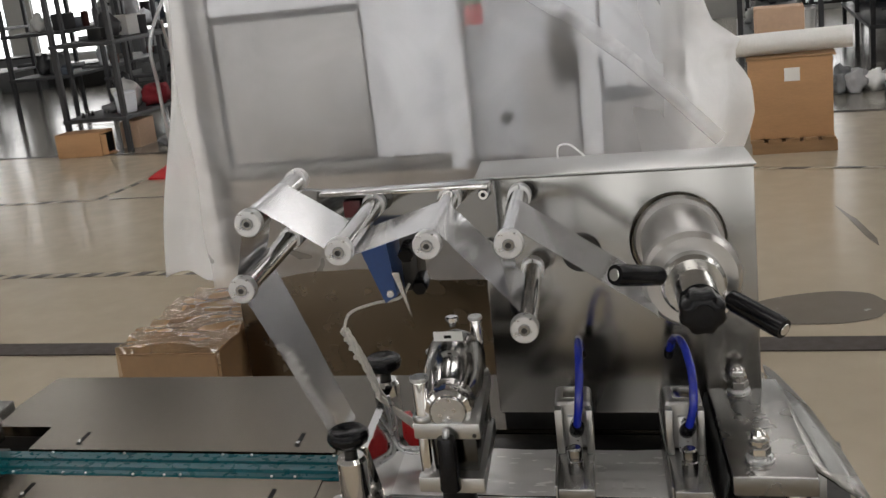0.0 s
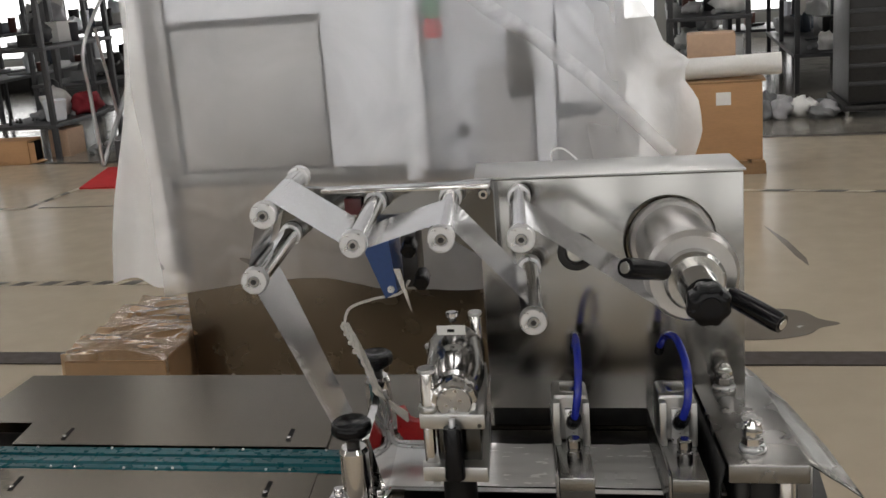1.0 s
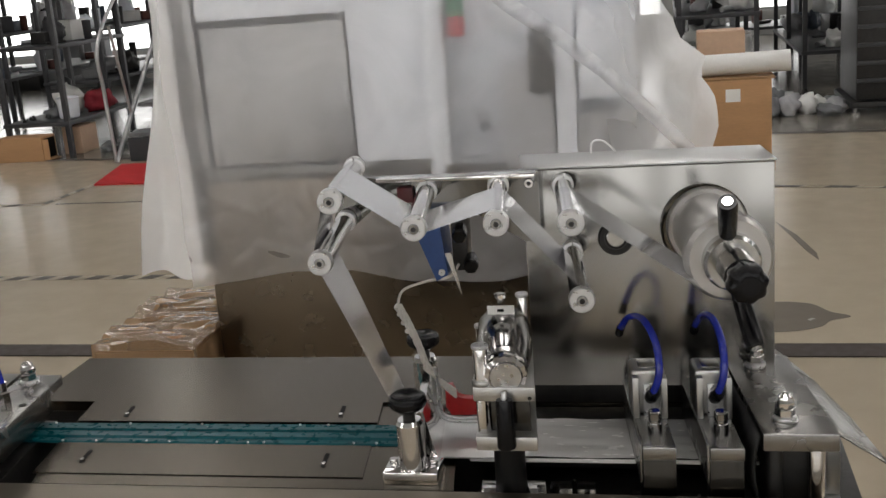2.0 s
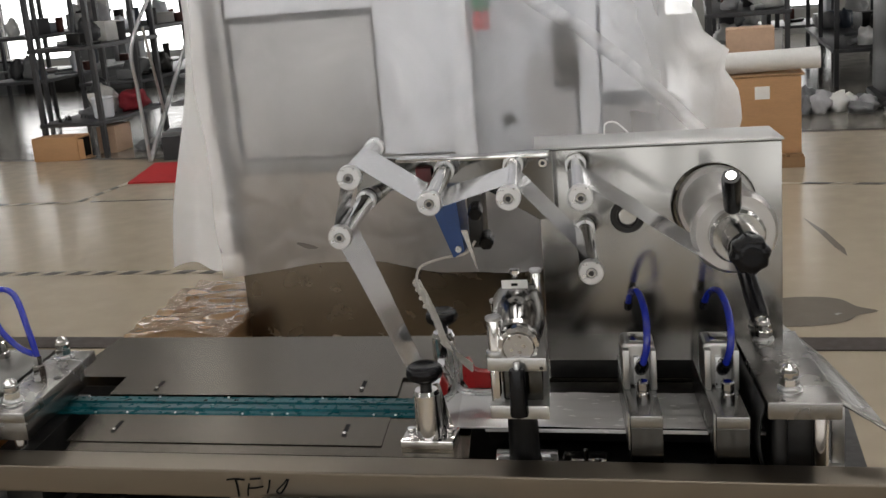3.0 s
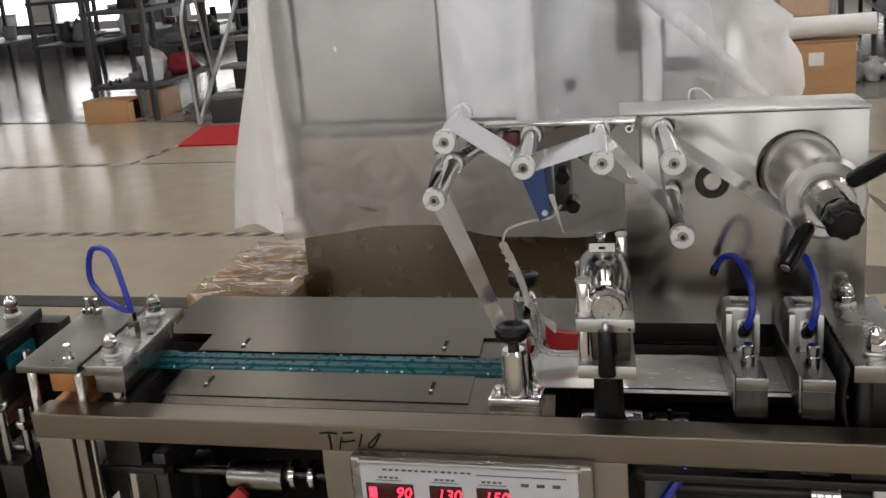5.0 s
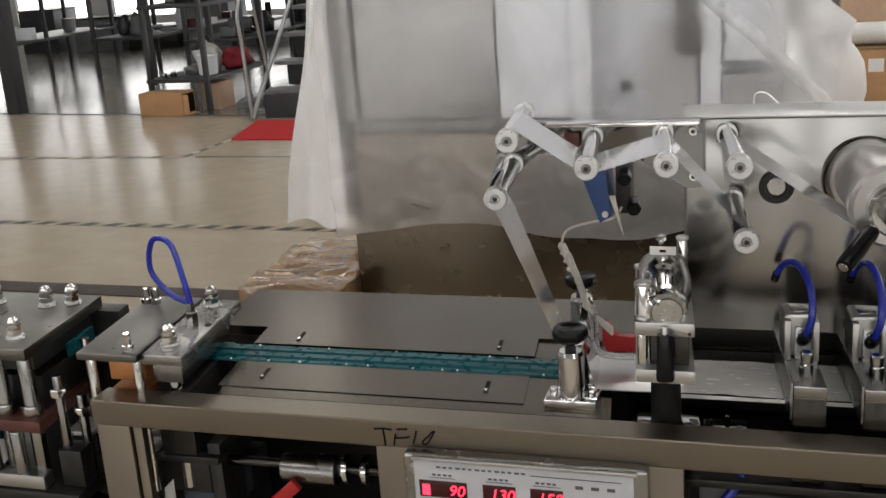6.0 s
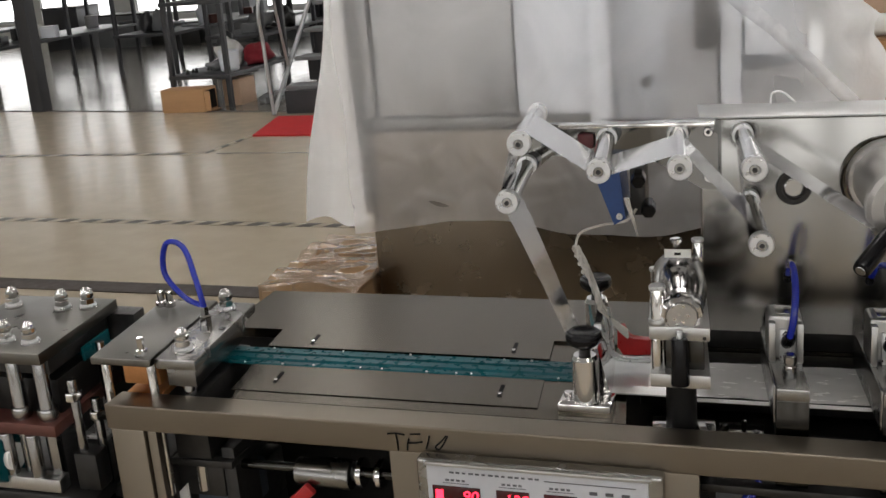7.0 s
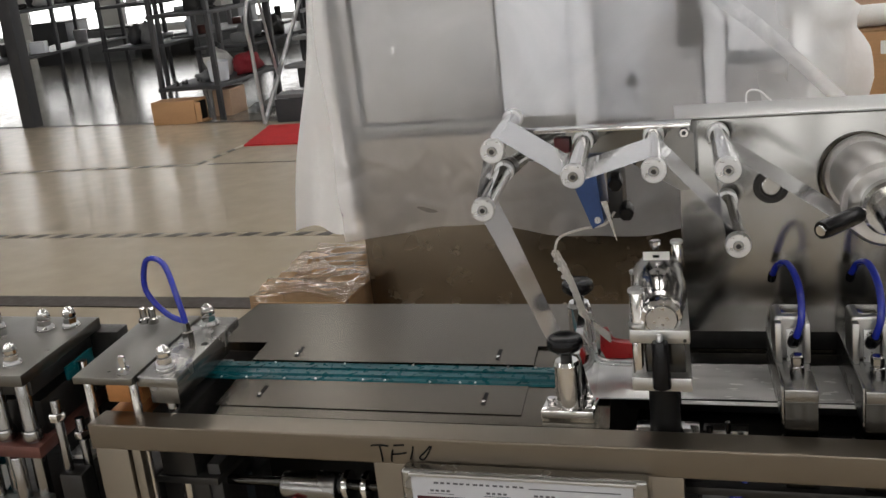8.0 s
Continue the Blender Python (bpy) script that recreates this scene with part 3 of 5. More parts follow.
def wrapped_cabinet():
    c = root("steel_cabinet", (-0.7, 3.3, 0), "tall stainless steel machine cabinet wrapped in plastic film", "cabinet")
    part("plinth", box(B(), -1.33, -0.10, 2.98, 3.58, 0, 0.10, 0.004), DARK, c)
    part("body", box(B(), -1.36, -0.08, 2.955, 3.6, 0.10, 0.872, 0.006), MIRROR, c, "smooth lower steel panel, browned like the floor it reflects")
    part("upper_body", box(B(), -1.36, -0.66, 2.966, 3.6, 0.872, 1.9, 0.004), DARK, c)
    part("lower_rail", box(B(), -1.36, -0.655, 2.950, 2.9655, 0.876, 0.909, 0.002), DARK_PLATE, c)
    part("side_flange", box(B(), -1.405, -1.362, 2.965, 3.02, 0.62, 1.9, 0.003), DOOR, c)
    part("left_rail", box(B(), -1.36, -1.318, 2.950, 2.9655, 0.913, 1.9, 0.002), DOOR, c)
    part("door", box(B(), -1.302, -0.876, 2.950, 2.9655, 0.919, 1.312, 0.003), DOOR, c, "brushed steel door panel")
    part("window_panel", box(B(), -1.308, -0.872, 2.95, 2.9655, 1.333, 1.88, 0.003), WHITE, c, "white panel over the door")
    part("middle_panel", box(B(), -0.868, -0.660, 2.95, 2.9655, 0.913, 1.88, 0.003), WHITE, c, "pale side panel")
    part("post", box(B(), -0.652, -0.612, 2.91, 2.96, 0.875, 1.9, 0.004), WHITE, c)
    # white strip added to paint the highlight along the post's edge
    part("post_highlight", box(B(), -0.6115, -0.592, 2.905, 2.95, 0.9, 1.9, 0.006), WHITE, c, "white strip in place of the highlight on the post's edge")
    part("back_panel", box(B(), -0.61, -0.08, 3.045, 3.6, 0.875, 1.9, 0.004), WHITE, c)
    part("side_box", box(B(), -0.45, -0.31, 2.96, 3.04, 0.88, 1.16, 0.006), GREY_PANEL, c)
    part("dark_panel", box(B(), -0.365, -0.305, 2.915, 2.955, 1.085, 1.26, 0.004), DARK, c, "dark control strip")
    part("column", box(B(), -0.30, -0.245, 2.94, 3.04, 0.88, 1.9, 0.006), WHITE, c)
    part("guard_box", box(B(), -0.235, -0.085, 2.93, 3.04, 1.06, 1.30, 0.008), WHITE, c)
    part("hopper", prism(B(), [(-0.24, 0.88), (-0.04, 0.88), (-0.03, 0.98), (-0.10, 1.03), (-0.24, 1.02)], "y", 2.93, 3.3), GREY_PANEL, c)
    part("screw_boss", cyl(B(), (-0.515, 3.05, 0.985), (-0.515, 3.03, 0.985), 0.016), DARK, c)
    part("latch", box(B(), -1.188, -1.180, 2.940, 2.95, 1.10, 1.145, 0.002), CHROME, c)
    lamp = root("signal_lamp", (-0.56, 2.93, 1.25), "red and green signal lamp under the plastic film", "signal lamp")
    part("red_lens", lathe(B(), (-0.555, 2.93, 1.25), (-0.555, 2.93, 1.30), [(0.022, 0), (0.024, 0.1), (0.024, 0.95), (0.022, 1)], 20), RED, lamp)
    part("green_lens", lathe(B(), (-0.555, 2.93, 1.302), (-0.555, 2.93, 1.35), [(0.022, 0), (0.024, 0.05), (0.024, 0.95), (0.022, 1)], 20), GREEN, lamp)
    part("stem", cyl(B(), (-0.555, 2.93, 1.35), (-0.555, 2.93, 1.9), 0.008), TUBE, lamp)
    part("bracket", box(B(), -0.575, -0.535, 2.93, 3.05, 1.244, 1.25, 0.001), TUBE, lamp)
    # the film: a front sheet with a wavy hem, a milky fall on one side and a bulge on the other
    grid = []
    nx, nz = 240, 190
    for j in range(nz + 1):
        r = []
        for i in range(nx + 1):
            f, g = i / nx, j / nz
            x = -1.385 + f * 1.30
            hem = 0.600 - 0.024 * math.cos(f * 10.5) + 0.006 * math.sin(f * 23) + 0.012 * noise.noise(Vector((x * 5, 0, 3)))
            if f > 0.84:
                hem += (f - 0.84) * 1.6
            z = hem + (1.95 - hem) * g
            swell = 0.03 * noise.noise(Vector((x * 3.2, z * 2.2, 0))) + 0.004 * noise.noise(Vector((x * 11, z * 7, 5))) + 0.01 * math.sin(x * 16 + 2 * z)
            for ax, az, bx, bz, deep in ((-0.50, 1.40, -0.10, 1.00, 0.030), (-0.60, 1.9, -0.625, 0.8, 0.028), (-1.36, 0.84, -1.0, 0.74, 0.012), (-0.93, 0.70, -0.62, 0.76, 0.012), (-0.80, 1.25, -0.72, 0.85, 0.014)):
                dx, dz = bx - ax, bz - az
                n2 = dx * dx + dz * dz
                along = min(1, max(0, ((x - ax) * dx + (z - az) * dz) / n2))
                off = math.hypot(x - ax - along * dx, z - az - along * dz)
                swell -= deep * math.exp(-(off / 0.045) ** 2) * (0.75 + 0.25 * math.sin(along * 7)) * math.sin(math.pi * min(0.999, max(0.001, along)))
            for ax, az, bx, bz in ((-1.33, 0.86, -1.16, 0.79), (-1.16, 0.79, -1.08, 0.85), (-1.20, 0.70, -1.02, 0.67), (-0.98, 0.83, -0.86, 0.74), (-0.84, 0.66, -0.70, 0.70), (-0.72, 0.84, -0.66, 0.72), (-0.47, 0.80, -0.34, 0.72), (-0.30, 0.86, -0.16, 0.78), (-0.24, 1.34, -0.10, 1.16)):
                dx, dz = bx - ax, bz - az
                along = min(1, max(0, ((x - ax) * dx + (z - az) * dz) / (dx * dx + dz * dz)))
                off = math.hypot(x - ax - along * dx, z - az - along * dz)
                swell -= 0.007 * math.exp(-(off / 0.014) ** 2) * math.sin(math.pi * min(0.999, max(0.001, along)))
            low = max(0.0, min(1.0, (0.98 - z) / 0.16))
            swell -= low * (0.016 * abs(noise.noise(Vector((x * 6 + 2 * z, z * 9 - 3 * x, 11)))) + 0.006 * abs(noise.noise(Vector((x * 15 - 5 * z, z * 12 + 4 * x, 17)))))
            x += 0.02 * noise.noise(Vector((x * 3, z * 4, 9)))
            r.append(Vector((x, 2.885 + swell - 0.02 * (1 - g), z)))
        grid.append(r)
    film = root("plastic_film", (-0.7, 2.9, 0.6), "loose clear plastic film draped over the cabinet, hem wavy", "plastic film")
    part("front_fall", sheet(B(), grid), FILM, film, smooth="soft").visible_shadow = False
    grid = []
    for j in range(41):
        g = j / 40
        z = 0.575 + 1.37 * g
        r = []
        for i in range(31):
            f = i / 30
            out = -1.478 - 0.135 * (1 - min(1, g * 1.7)) ** 1.4 - 0.012 * math.sin(g * 9)
            x = out + (-1.365 - out) * f
            y = 2.90 + 0.10 * math.sin(f * math.pi) * 0.6 + 0.012 * math.sin(f * 8 + 3 * g) + 0.02 * noise.noise(Vector((f * 3, g * 4, 2))) + 0.1 * (1 - f)
            r.append(Vector((x, y, z + 0.01 * math.sin(f * 8))))
        grid.append(r)
    part("side_fall", sheet(B(), grid), FILM_W, film, "milky folded side of the film", smooth="soft")
    grid = []
    for j in range(41):
        g = j / 40
        z = 0.80 + 1.12 * g
        r = []
        for i in range(31):
            f = i / 30
            edge = (0.09 + 0.05 * math.exp(-((z - 0.96) / 0.09) ** 2) - 0.62 * max(0, z - 1.04) ** 1.35 + 0.025 * noise.noise(Vector((0, z * 12, 1))) + 0.03 * math.exp(-((z - 1.14) / 0.03) ** 2))
            start = -0.16 + 0.05 * noise.noise(Vector((2, z * 4, 1)))
            x = start + (edge - start) * f
            y = 2.868 + 0.26 * f ** 3 + 0.035 * noise.noise(Vector((x * 9, z * 6, 4))) + 0.010 * noise.noise(Vector((x * 22, z * 18, 7)))
            r.append(Vector((x, y, z)))
        grid.append(r)
    part("bulge", sheet(B(), grid), FILM_B, film, "crumpled bulge of film", smooth="soft")

    for pts, wide in (([(-0.47, 1.39), (-0.40, 1.325), (-0.28, 1.24), (-0.16, 1.14), (-0.05, 1.03), (0.05, 0.925)], 0.022),):
        grid = []
        for i in range(len(pts)):
            p = Vector(pts[i])
            d = (Vector(pts[min(i + 1, len(pts) - 1)]) - Vector(pts[max(i - 1, 0)])).normalized()
            side = Vector((-d.y, d.x))
            w = wide * (0.8 + 0.4 * abs(noise.noise(Vector((i * 0.7, wide * 90, 3)))))
            grid.append([Vector((p.x + side.x * w * k, 2.838 + 0.010 * k * k, p.y + side.y * w * k)) for k in (-1, -0.5, 0, 0.5, 1)])
        part("fold", sheet(B(), grid), FILM_F, film, "doubled milky fold in the film", smooth="soft")


FILM_F = film_material("folded_wrap_film", 0.86, (0.95, 0.955, 0.97), 0.3, 0.3, 9, 0.1, 0.3)
FILM_B = film_material("cloudy_wrap_film", 0.34, (0.95, 0.955, 0.97), 0.28, 0.35, 7, 0.15, 0.6, fade=(0.52, 0.74))


def wrapped_carton():
    c = carton(-1.70, -1.385, 2.80, 3.35, 0.0, 0.40, CARTON_OLD, "brown carton under shiny crumpled stretch film on the floor", "wrapped_carton")
    grid = []
    for j in range(61):
        r = []
        for i in range(61):
            f, g = i / 60, j / 60
            x, y = -1.712 + 0.337 * f, 2.79 + 0.57 * g
            drop = 0.0 if 0.03 < g else 0.12
            z = 0.416 - drop + 0.018 * noise.noise(Vector((x * 4, y * 13 + 2 * x, 0))) + 0.022 * abs(noise.noise(Vector((x * 5 + 3, y * 22 - 3 * x, 0))))
            r.append(Vector((x, y, z)))
        grid.append(r)
    part("stretch_film", sheet(B(), grid), STRETCH, c, "shiny crumpled stretch film", smooth="soft")


# ---- machine frame ----
def slot_plate(parent, name, x0, x1, y0, y1, z):
    return part(name, box(B(), x0, x1, y0, y1, z - 0.0011, z, 0, True), STEEL, parent, "thin ground steel guide plate")


def machine_frame():
    f = root("machine_frame", (-0.3, 1.2, 0), "long stainless steel machine table with open front bays", "machine")
    part("front_beam", box(B(), -0.920, 0.62, 0.983, 1.0262, 0.860, 0.895, 0.0026, round_steps=6), STEEL_FRONT_LIT, f, "square stainless front beam")
    b = part("back_top", prism(B(), [(-0.895, 1.262), (-0.7965, 1.262), (-0.788, 1.197), (-0.3745, 1.197), (-0.383, 1.262), (0.115, 1.262), (0.115, 1.43), (-0.895, 1.43)], "z", 0.884, 0.8985), STEEL, f, "brushed steel table top")
    part("middle_top", prism(B(), [(-0.755, 1.0265), (-0.246, 1.0265), (-0.257, 1.1), (-0.275, 1.2615), (-0.80, 1.2615), (-0.78, 1.12)], "z", 0.891, 0.8949), STEEL, f)
    a = slot_plate(f, "front_guide_plate", -0.775, -0.362, 1.052, 1.135, 0.8961)
    for u, yc, pl, top in ((-0.711, 1.228, b, 0.8985), (-0.413, 1.230, b, 0.8985), (-0.413, 1.094, a, 0.8961), (-0.722, 1.096, a, 0.8961)):
        bm = B()
        prism(bm, [tuple(sk(u + dx, yc + dy, 0))[:2] for dx, dy in ((-0.0028, -0.017), (0.0024, -0.018), (0.0028, 0.017), (-0.0024, 0.018))], "z", top + 0.0001, top + 0.0006)
        part("slot", bm, INK, pl)
        part("screw", cyl(B(), sk(u, yc - 0.011, top - 0.001), sk(u, yc - 0.011, top + 0.0027), 0.0028, 14), CHROME, pl)
    part("left_leg", box(B(), -0.918, -0.868, 0.986, 1.03, 0.0, 0.8595, 0.003), STEEL_FRONT_LIT, f)
    part("leg_lip", box(B(), -0.866, -0.852, 0.99, 1.0, 0.02, 0.859, 0.002), STEEL_FRONT_LIT, f)
    part("front_panel", box(B(), -0.526, -0.160, 0.988, 0.998, 0.05, 0.8595, 0.003), STEEL_FRONT_LIT, f, "brushed steel front panel")
    part("right_leg", box(B(), 0.182, 0.235, 0.986, 1.03, 0.0, 0.8595, 0.003), STEEL_FRONT_LIT, f)
    part("back_leg", box(B(), -0.89, -0.84, 1.38, 1.425, 0.0, 0.884, 0.003), STEEL_V, f)
    part("back_leg", box(B(), 0.05, 0.10, 1.38, 1.425, 0.0, 0.884, 0.003), STEEL_V, f)
    # dark linings added inside the bays to stand in for their shade
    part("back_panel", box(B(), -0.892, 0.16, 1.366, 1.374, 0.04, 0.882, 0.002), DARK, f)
    part("bay_shade_side", box(B(), -0.90, -0.893, 1.032, 1.378, 0.04, 0.80, 0.002), DARK, f)
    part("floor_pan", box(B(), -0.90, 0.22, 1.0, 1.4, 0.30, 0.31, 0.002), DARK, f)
    part("bay_shade_wall", box(B(), -0.20, -0.19, 1.03, 1.39, 0.31, 0.80, 0.002), DARK, f)
    part("bed_rail", box(B(), -0.26, 0.16, 1.215, 1.261, 0.83, 0.894, 0.003), DARK, f, "dark rail along the open bed")
    # well lined with added dark sheets in place of its shade
    part("well_shade_floor", box(B(), -0.862, -0.77, 1.028, 1.261, 0.79, 0.80, 0.001), DARK, f)
    part("well_shade_back", box(B(), -0.893, -0.77, 1.2615, 1.264, 0.80, 0.8835, 0.001), DARK, f)
    part("bed_plate", box(B(), -0.245, 0.20, 1.03, 1.39, 0.815, 0.825, 0.002), DARK, f)
    part("bed_strip", box(B(), -0.060, 0.018, 1.075, 1.092, 0.846, 0.866, 0.002), PLATE, f, "ground strip under the foil")
    part("bed_strip", box(B(), -0.150, -0.098, 1.10, 1.12, 0.840, 0.862, 0.002), STEEL_V, f, "ground strip under the foil")
    for x, y, r, z in ((-0.138, 1.062, 0.004, 0.885), (-0.118, 1.066, 0.003, 0.89), (-0.104, 1.062, 0.0035, 0.88), (0.058, 1.06, 0.004, 0.88)):
        part("bed_rod", cyl(B(), (x, y, 0.8255), (x, y, z), r, 12), CHROME_DARK, f)
    # handwriting on the beam
    def stroke(pts):
        part("ink_mark", tube(B(), [(x, 0.9822, z) for x, z in pts], 0.0011, 6), INK, f, "handwritten black marker stroke")
    stroke([(-0.523, 0.8835), (-0.512, 0.8848), (-0.501, 0.8838)])
    stroke([(-0.512, 0.8840), (-0.511, 0.874), (-0.5105, 0.863)])
    stroke([(-0.494, 0.8850), (-0.487, 0.8856), (-0.481, 0.8862)])
    stroke([(-0.496, 0.879), (-0.498, 0.872), (-0.499, 0.864)])
    stroke([(-0.497, 0.8735), (-0.488, 0.8742), (-0.479, 0.8762)])
    stroke([(-0.470, 0.8845), (-0.472, 0.876), (-0.475, 0.868)])
    stroke([(-0.449, 0.886), (-0.455, 0.879), (-0.463, 0.871), (-0.459, 0.868), (-0.453, 0.875), (-0.447, 0.886)])


def control_box():
    c = root("control_panel", (-0.34, 0.97, 0.6), "grey control panel with red digit displays and printed lines", "control panel")
    part("case", box(B(), -0.482, -0.196, 0.962, 0.9825, 0.60, 0.8655, 0.006, round_steps=5), STEEL_V, c)
    part("face", box(B(), -0.468, -0.212, 0.9585, 0.9615, 0.61, 0.8590, 0.001), FACE, c, "pale printed panel face")
    part("rim", box(B(), -0.470, -0.208, 0.957, 0.9625, 0.8595, 0.8635, 0.001), ALU, c)
    for k in range(14):
        part("printed_mark", box(B(), -0.440 + 0.0078 * k, -0.4345 + 0.0078 * k - 0.0008 * (k % 3), 0.9578, 0.9584, 0.8515, 0.8537, 0), GREY_INK, c)
    part("printed_line", box(B(), -0.328, -0.225, 0.9578, 0.9584, 0.8505, 0.8515, 0), GREY_INK, c)
    for x0, x1, text in ((-0.462, -0.404, "90"), (-0.385, -0.346, "130"), (-0.329, -0.291, "150")):
        xm = (x0 + x1) / 2
        for k in range(4):
            part("printed_mark", box(B(), xm - 0.0125 + 0.0066 * k, xm - 0.0080 + 0.0066 * k - 0.0006 * (k % 2), 0.9578, 0.9584, 0.8414, 0.8438, 0), GREY_INK, c)
        part("printed_line", box(B(), xm - 0.016, xm + 0.016, 0.9578, 0.9584, 0.8385, 0.8391, 0), GREY_INK, c)
        d = part("display", box(B(), x0, x1, 0.9572, 0.9586, 0.8140, 0.8350, 0.0006), LED_DARK, c, "dark red digit display")
        cu = bpy.data.curves.new("digits", "FONT")
        cu.body, cu.size, cu.extrude, cu.shear = text, 0.0195, 0.0002, 0.2
        tmp = bpy.data.objects.new("digits", cu)
        me = bpy.data.meshes.new_from_object(tmp)
        bm = B()
        bm.from_mesh(me)
        w = max(v.co.x for v in bm.verts)
        bm.transform(Matrix.Translation(((xm - w / 2 + 0.004 if len(text) > 2 else x1 - w - 0.002), 0.9568, 0.8175)) @ Matrix.Rotation(radians(90), 4, "X"))
        part("digits", bm, LED, d, "glowing red digits", False)
        bpy.data.objects.remove(tmp)
        if len(text) < 3:
            part("digit_bar", box(B(), x0 + 0.004, x0 + 0.013, 0.9564, 0.957, 0.8165, 0.8300, 0), LED, d, "glowing red bar")
    for k in range(3):
        part("printed_mark", box(B(), -0.277 + 0.018 * k, -0.268 + 0.018 * k, 0.9578, 0.9584, 0.8390, 0.8430, 0), GREY_INK, c)


def front_bays():
    d = root("drive_shaft", (-0.66, 1.10, 0.31), "polished drive shaft with collars in the open front bay", "shaft")
    part("shaft", cyl(B(), (-0.775, 1.06, 0.783), (-0.535, 1.06, 0.785), 0.007), DARK_STEEL, d)
    part("sleeve", cyl(B(), (-0.688, 1.06, 0.780), (-0.612, 1.06, 0.780), 0.0205), PLATE, d)
    part("sleeve", cyl(B(), (-0.61, 1.06, 0.785), (-0.602, 1.06, 0.785), 0.0125), DARK, d)
    for x in (-0.598, -0.571):
        part("collar", cyl(B(), (x - 0.004, 1.06, 0.785), (x + 0.004, 1.06, 0.785), 0.020), CHROME, d)
    part("bearing", box(B(), -0.792, -0.772, 1.04, 1.10, 0.31, 0.815, 0.004), DARK, d)
    part("bearing", box(B(), -0.548, -0.535, 1.04, 1.10, 0.31, 0.815, 0.004), DARK, d)
    m = root("motor", (-0.83, 1.15, 0.31), "grey gear motor inside the front bay", "motor")
    part("housing", lathe(B(), (-0.865, 1.075, 0.776), (-0.795, 1.075, 0.776), [(0.018, 0), (0.024, 0.1), (0.024, 0.9), (0.018, 1)], 24), DARK, m)
    part("fan_cover", lathe(B(), (-0.795, 1.075, 0.776), (-0.775, 1.075, 0.776), [(0.026, 0), (0.026, 0.8), (0.02, 1)], 24), DARK, m)
    part("gearbox", box(B(), -0.848, -0.79, 1.055, 1.15, 0.69, 0.748, 0.005), BLUE_GREY, m)
    part("stand", box(B(), -0.84, -0.80, 1.07, 1.14, 0.31, 0.69, 0.005), DARK, m)
    h = root("red_lever", (-0.69, 1.04, 0.31), "bright red lever standing in the front bay", "lever")
    part("grip", box(B(), -0.009, 0.009, -0.005, 0.005, 0, 0.052, 0.004, mat=Matrix.Translation((-0.700, 1.035, 0.735)) @ Matrix.Rotation(radians(48), 4, "Y")), RED, h)
    part("stem", cyl(B(), (-0.715, 1.035, 0.31), (-0.698, 1.035, 0.738), 0.006), DARK, h)
    bm = B()
    prism(bm, [(-0.885, 0.724), (-0.850, 0.724), (-0.850, 0.757)], "y", 1.036, 1.040)
    box(bm, -0.885, -0.850, 1.036, 1.040, 0.31, 0.724, 0)
    thing("white_card", bm, PAPER, (-0.87, 1.04, 0.31), "white card propped inside the front bay", "card")
    b = root("mounting_bracket", (0.11, 1.12, 0.31), "pale metal bracket with a shaft inside the front bay", "bracket")
    part("plate", box(B(), 0.080, 0.148, 1.05, 1.062, 0.806, 0.826, 0.002), ALU_W, b)
    part("stem", box(B(), 0.105, 0.125, 1.05, 1.062, 0.31, 0.806, 0.002), ALU, b)
    part("bush", cyl(B(), (0.040, 1.08, 0.784), (0.072, 1.08, 0.784), 0.020), CHROME, b)
    part("shaft", cyl(B(), (-0.15, 1.08, 0.784), (0.16, 1.08, 0.784), 0.009), DARK, b)
    v = root("air_valve", (-0.12, 1.08, 0.31), "grey air valve with a blue tube in the front bay", "valve")
    part("body", box(B(), -0.150, -0.115, 1.06, 1.10, 0.31, 0.80, 0.004), STEP, v)
    part("tube", tube(B(), [(-0.14, 1.045, 0.76), (-0.118, 1.045, 0.795), (-0.098, 1.05, 0.825)], 0.006), BLUE, v, "blue air tube")


# ---- film unwinding unit ----
ROLLERS = ((-0.360, 1.224), (-0.377, 1.159), (-0.274, 1.193), (-0.189, 1.196), (-0.114, 1.194), (-0.107, 1.114))


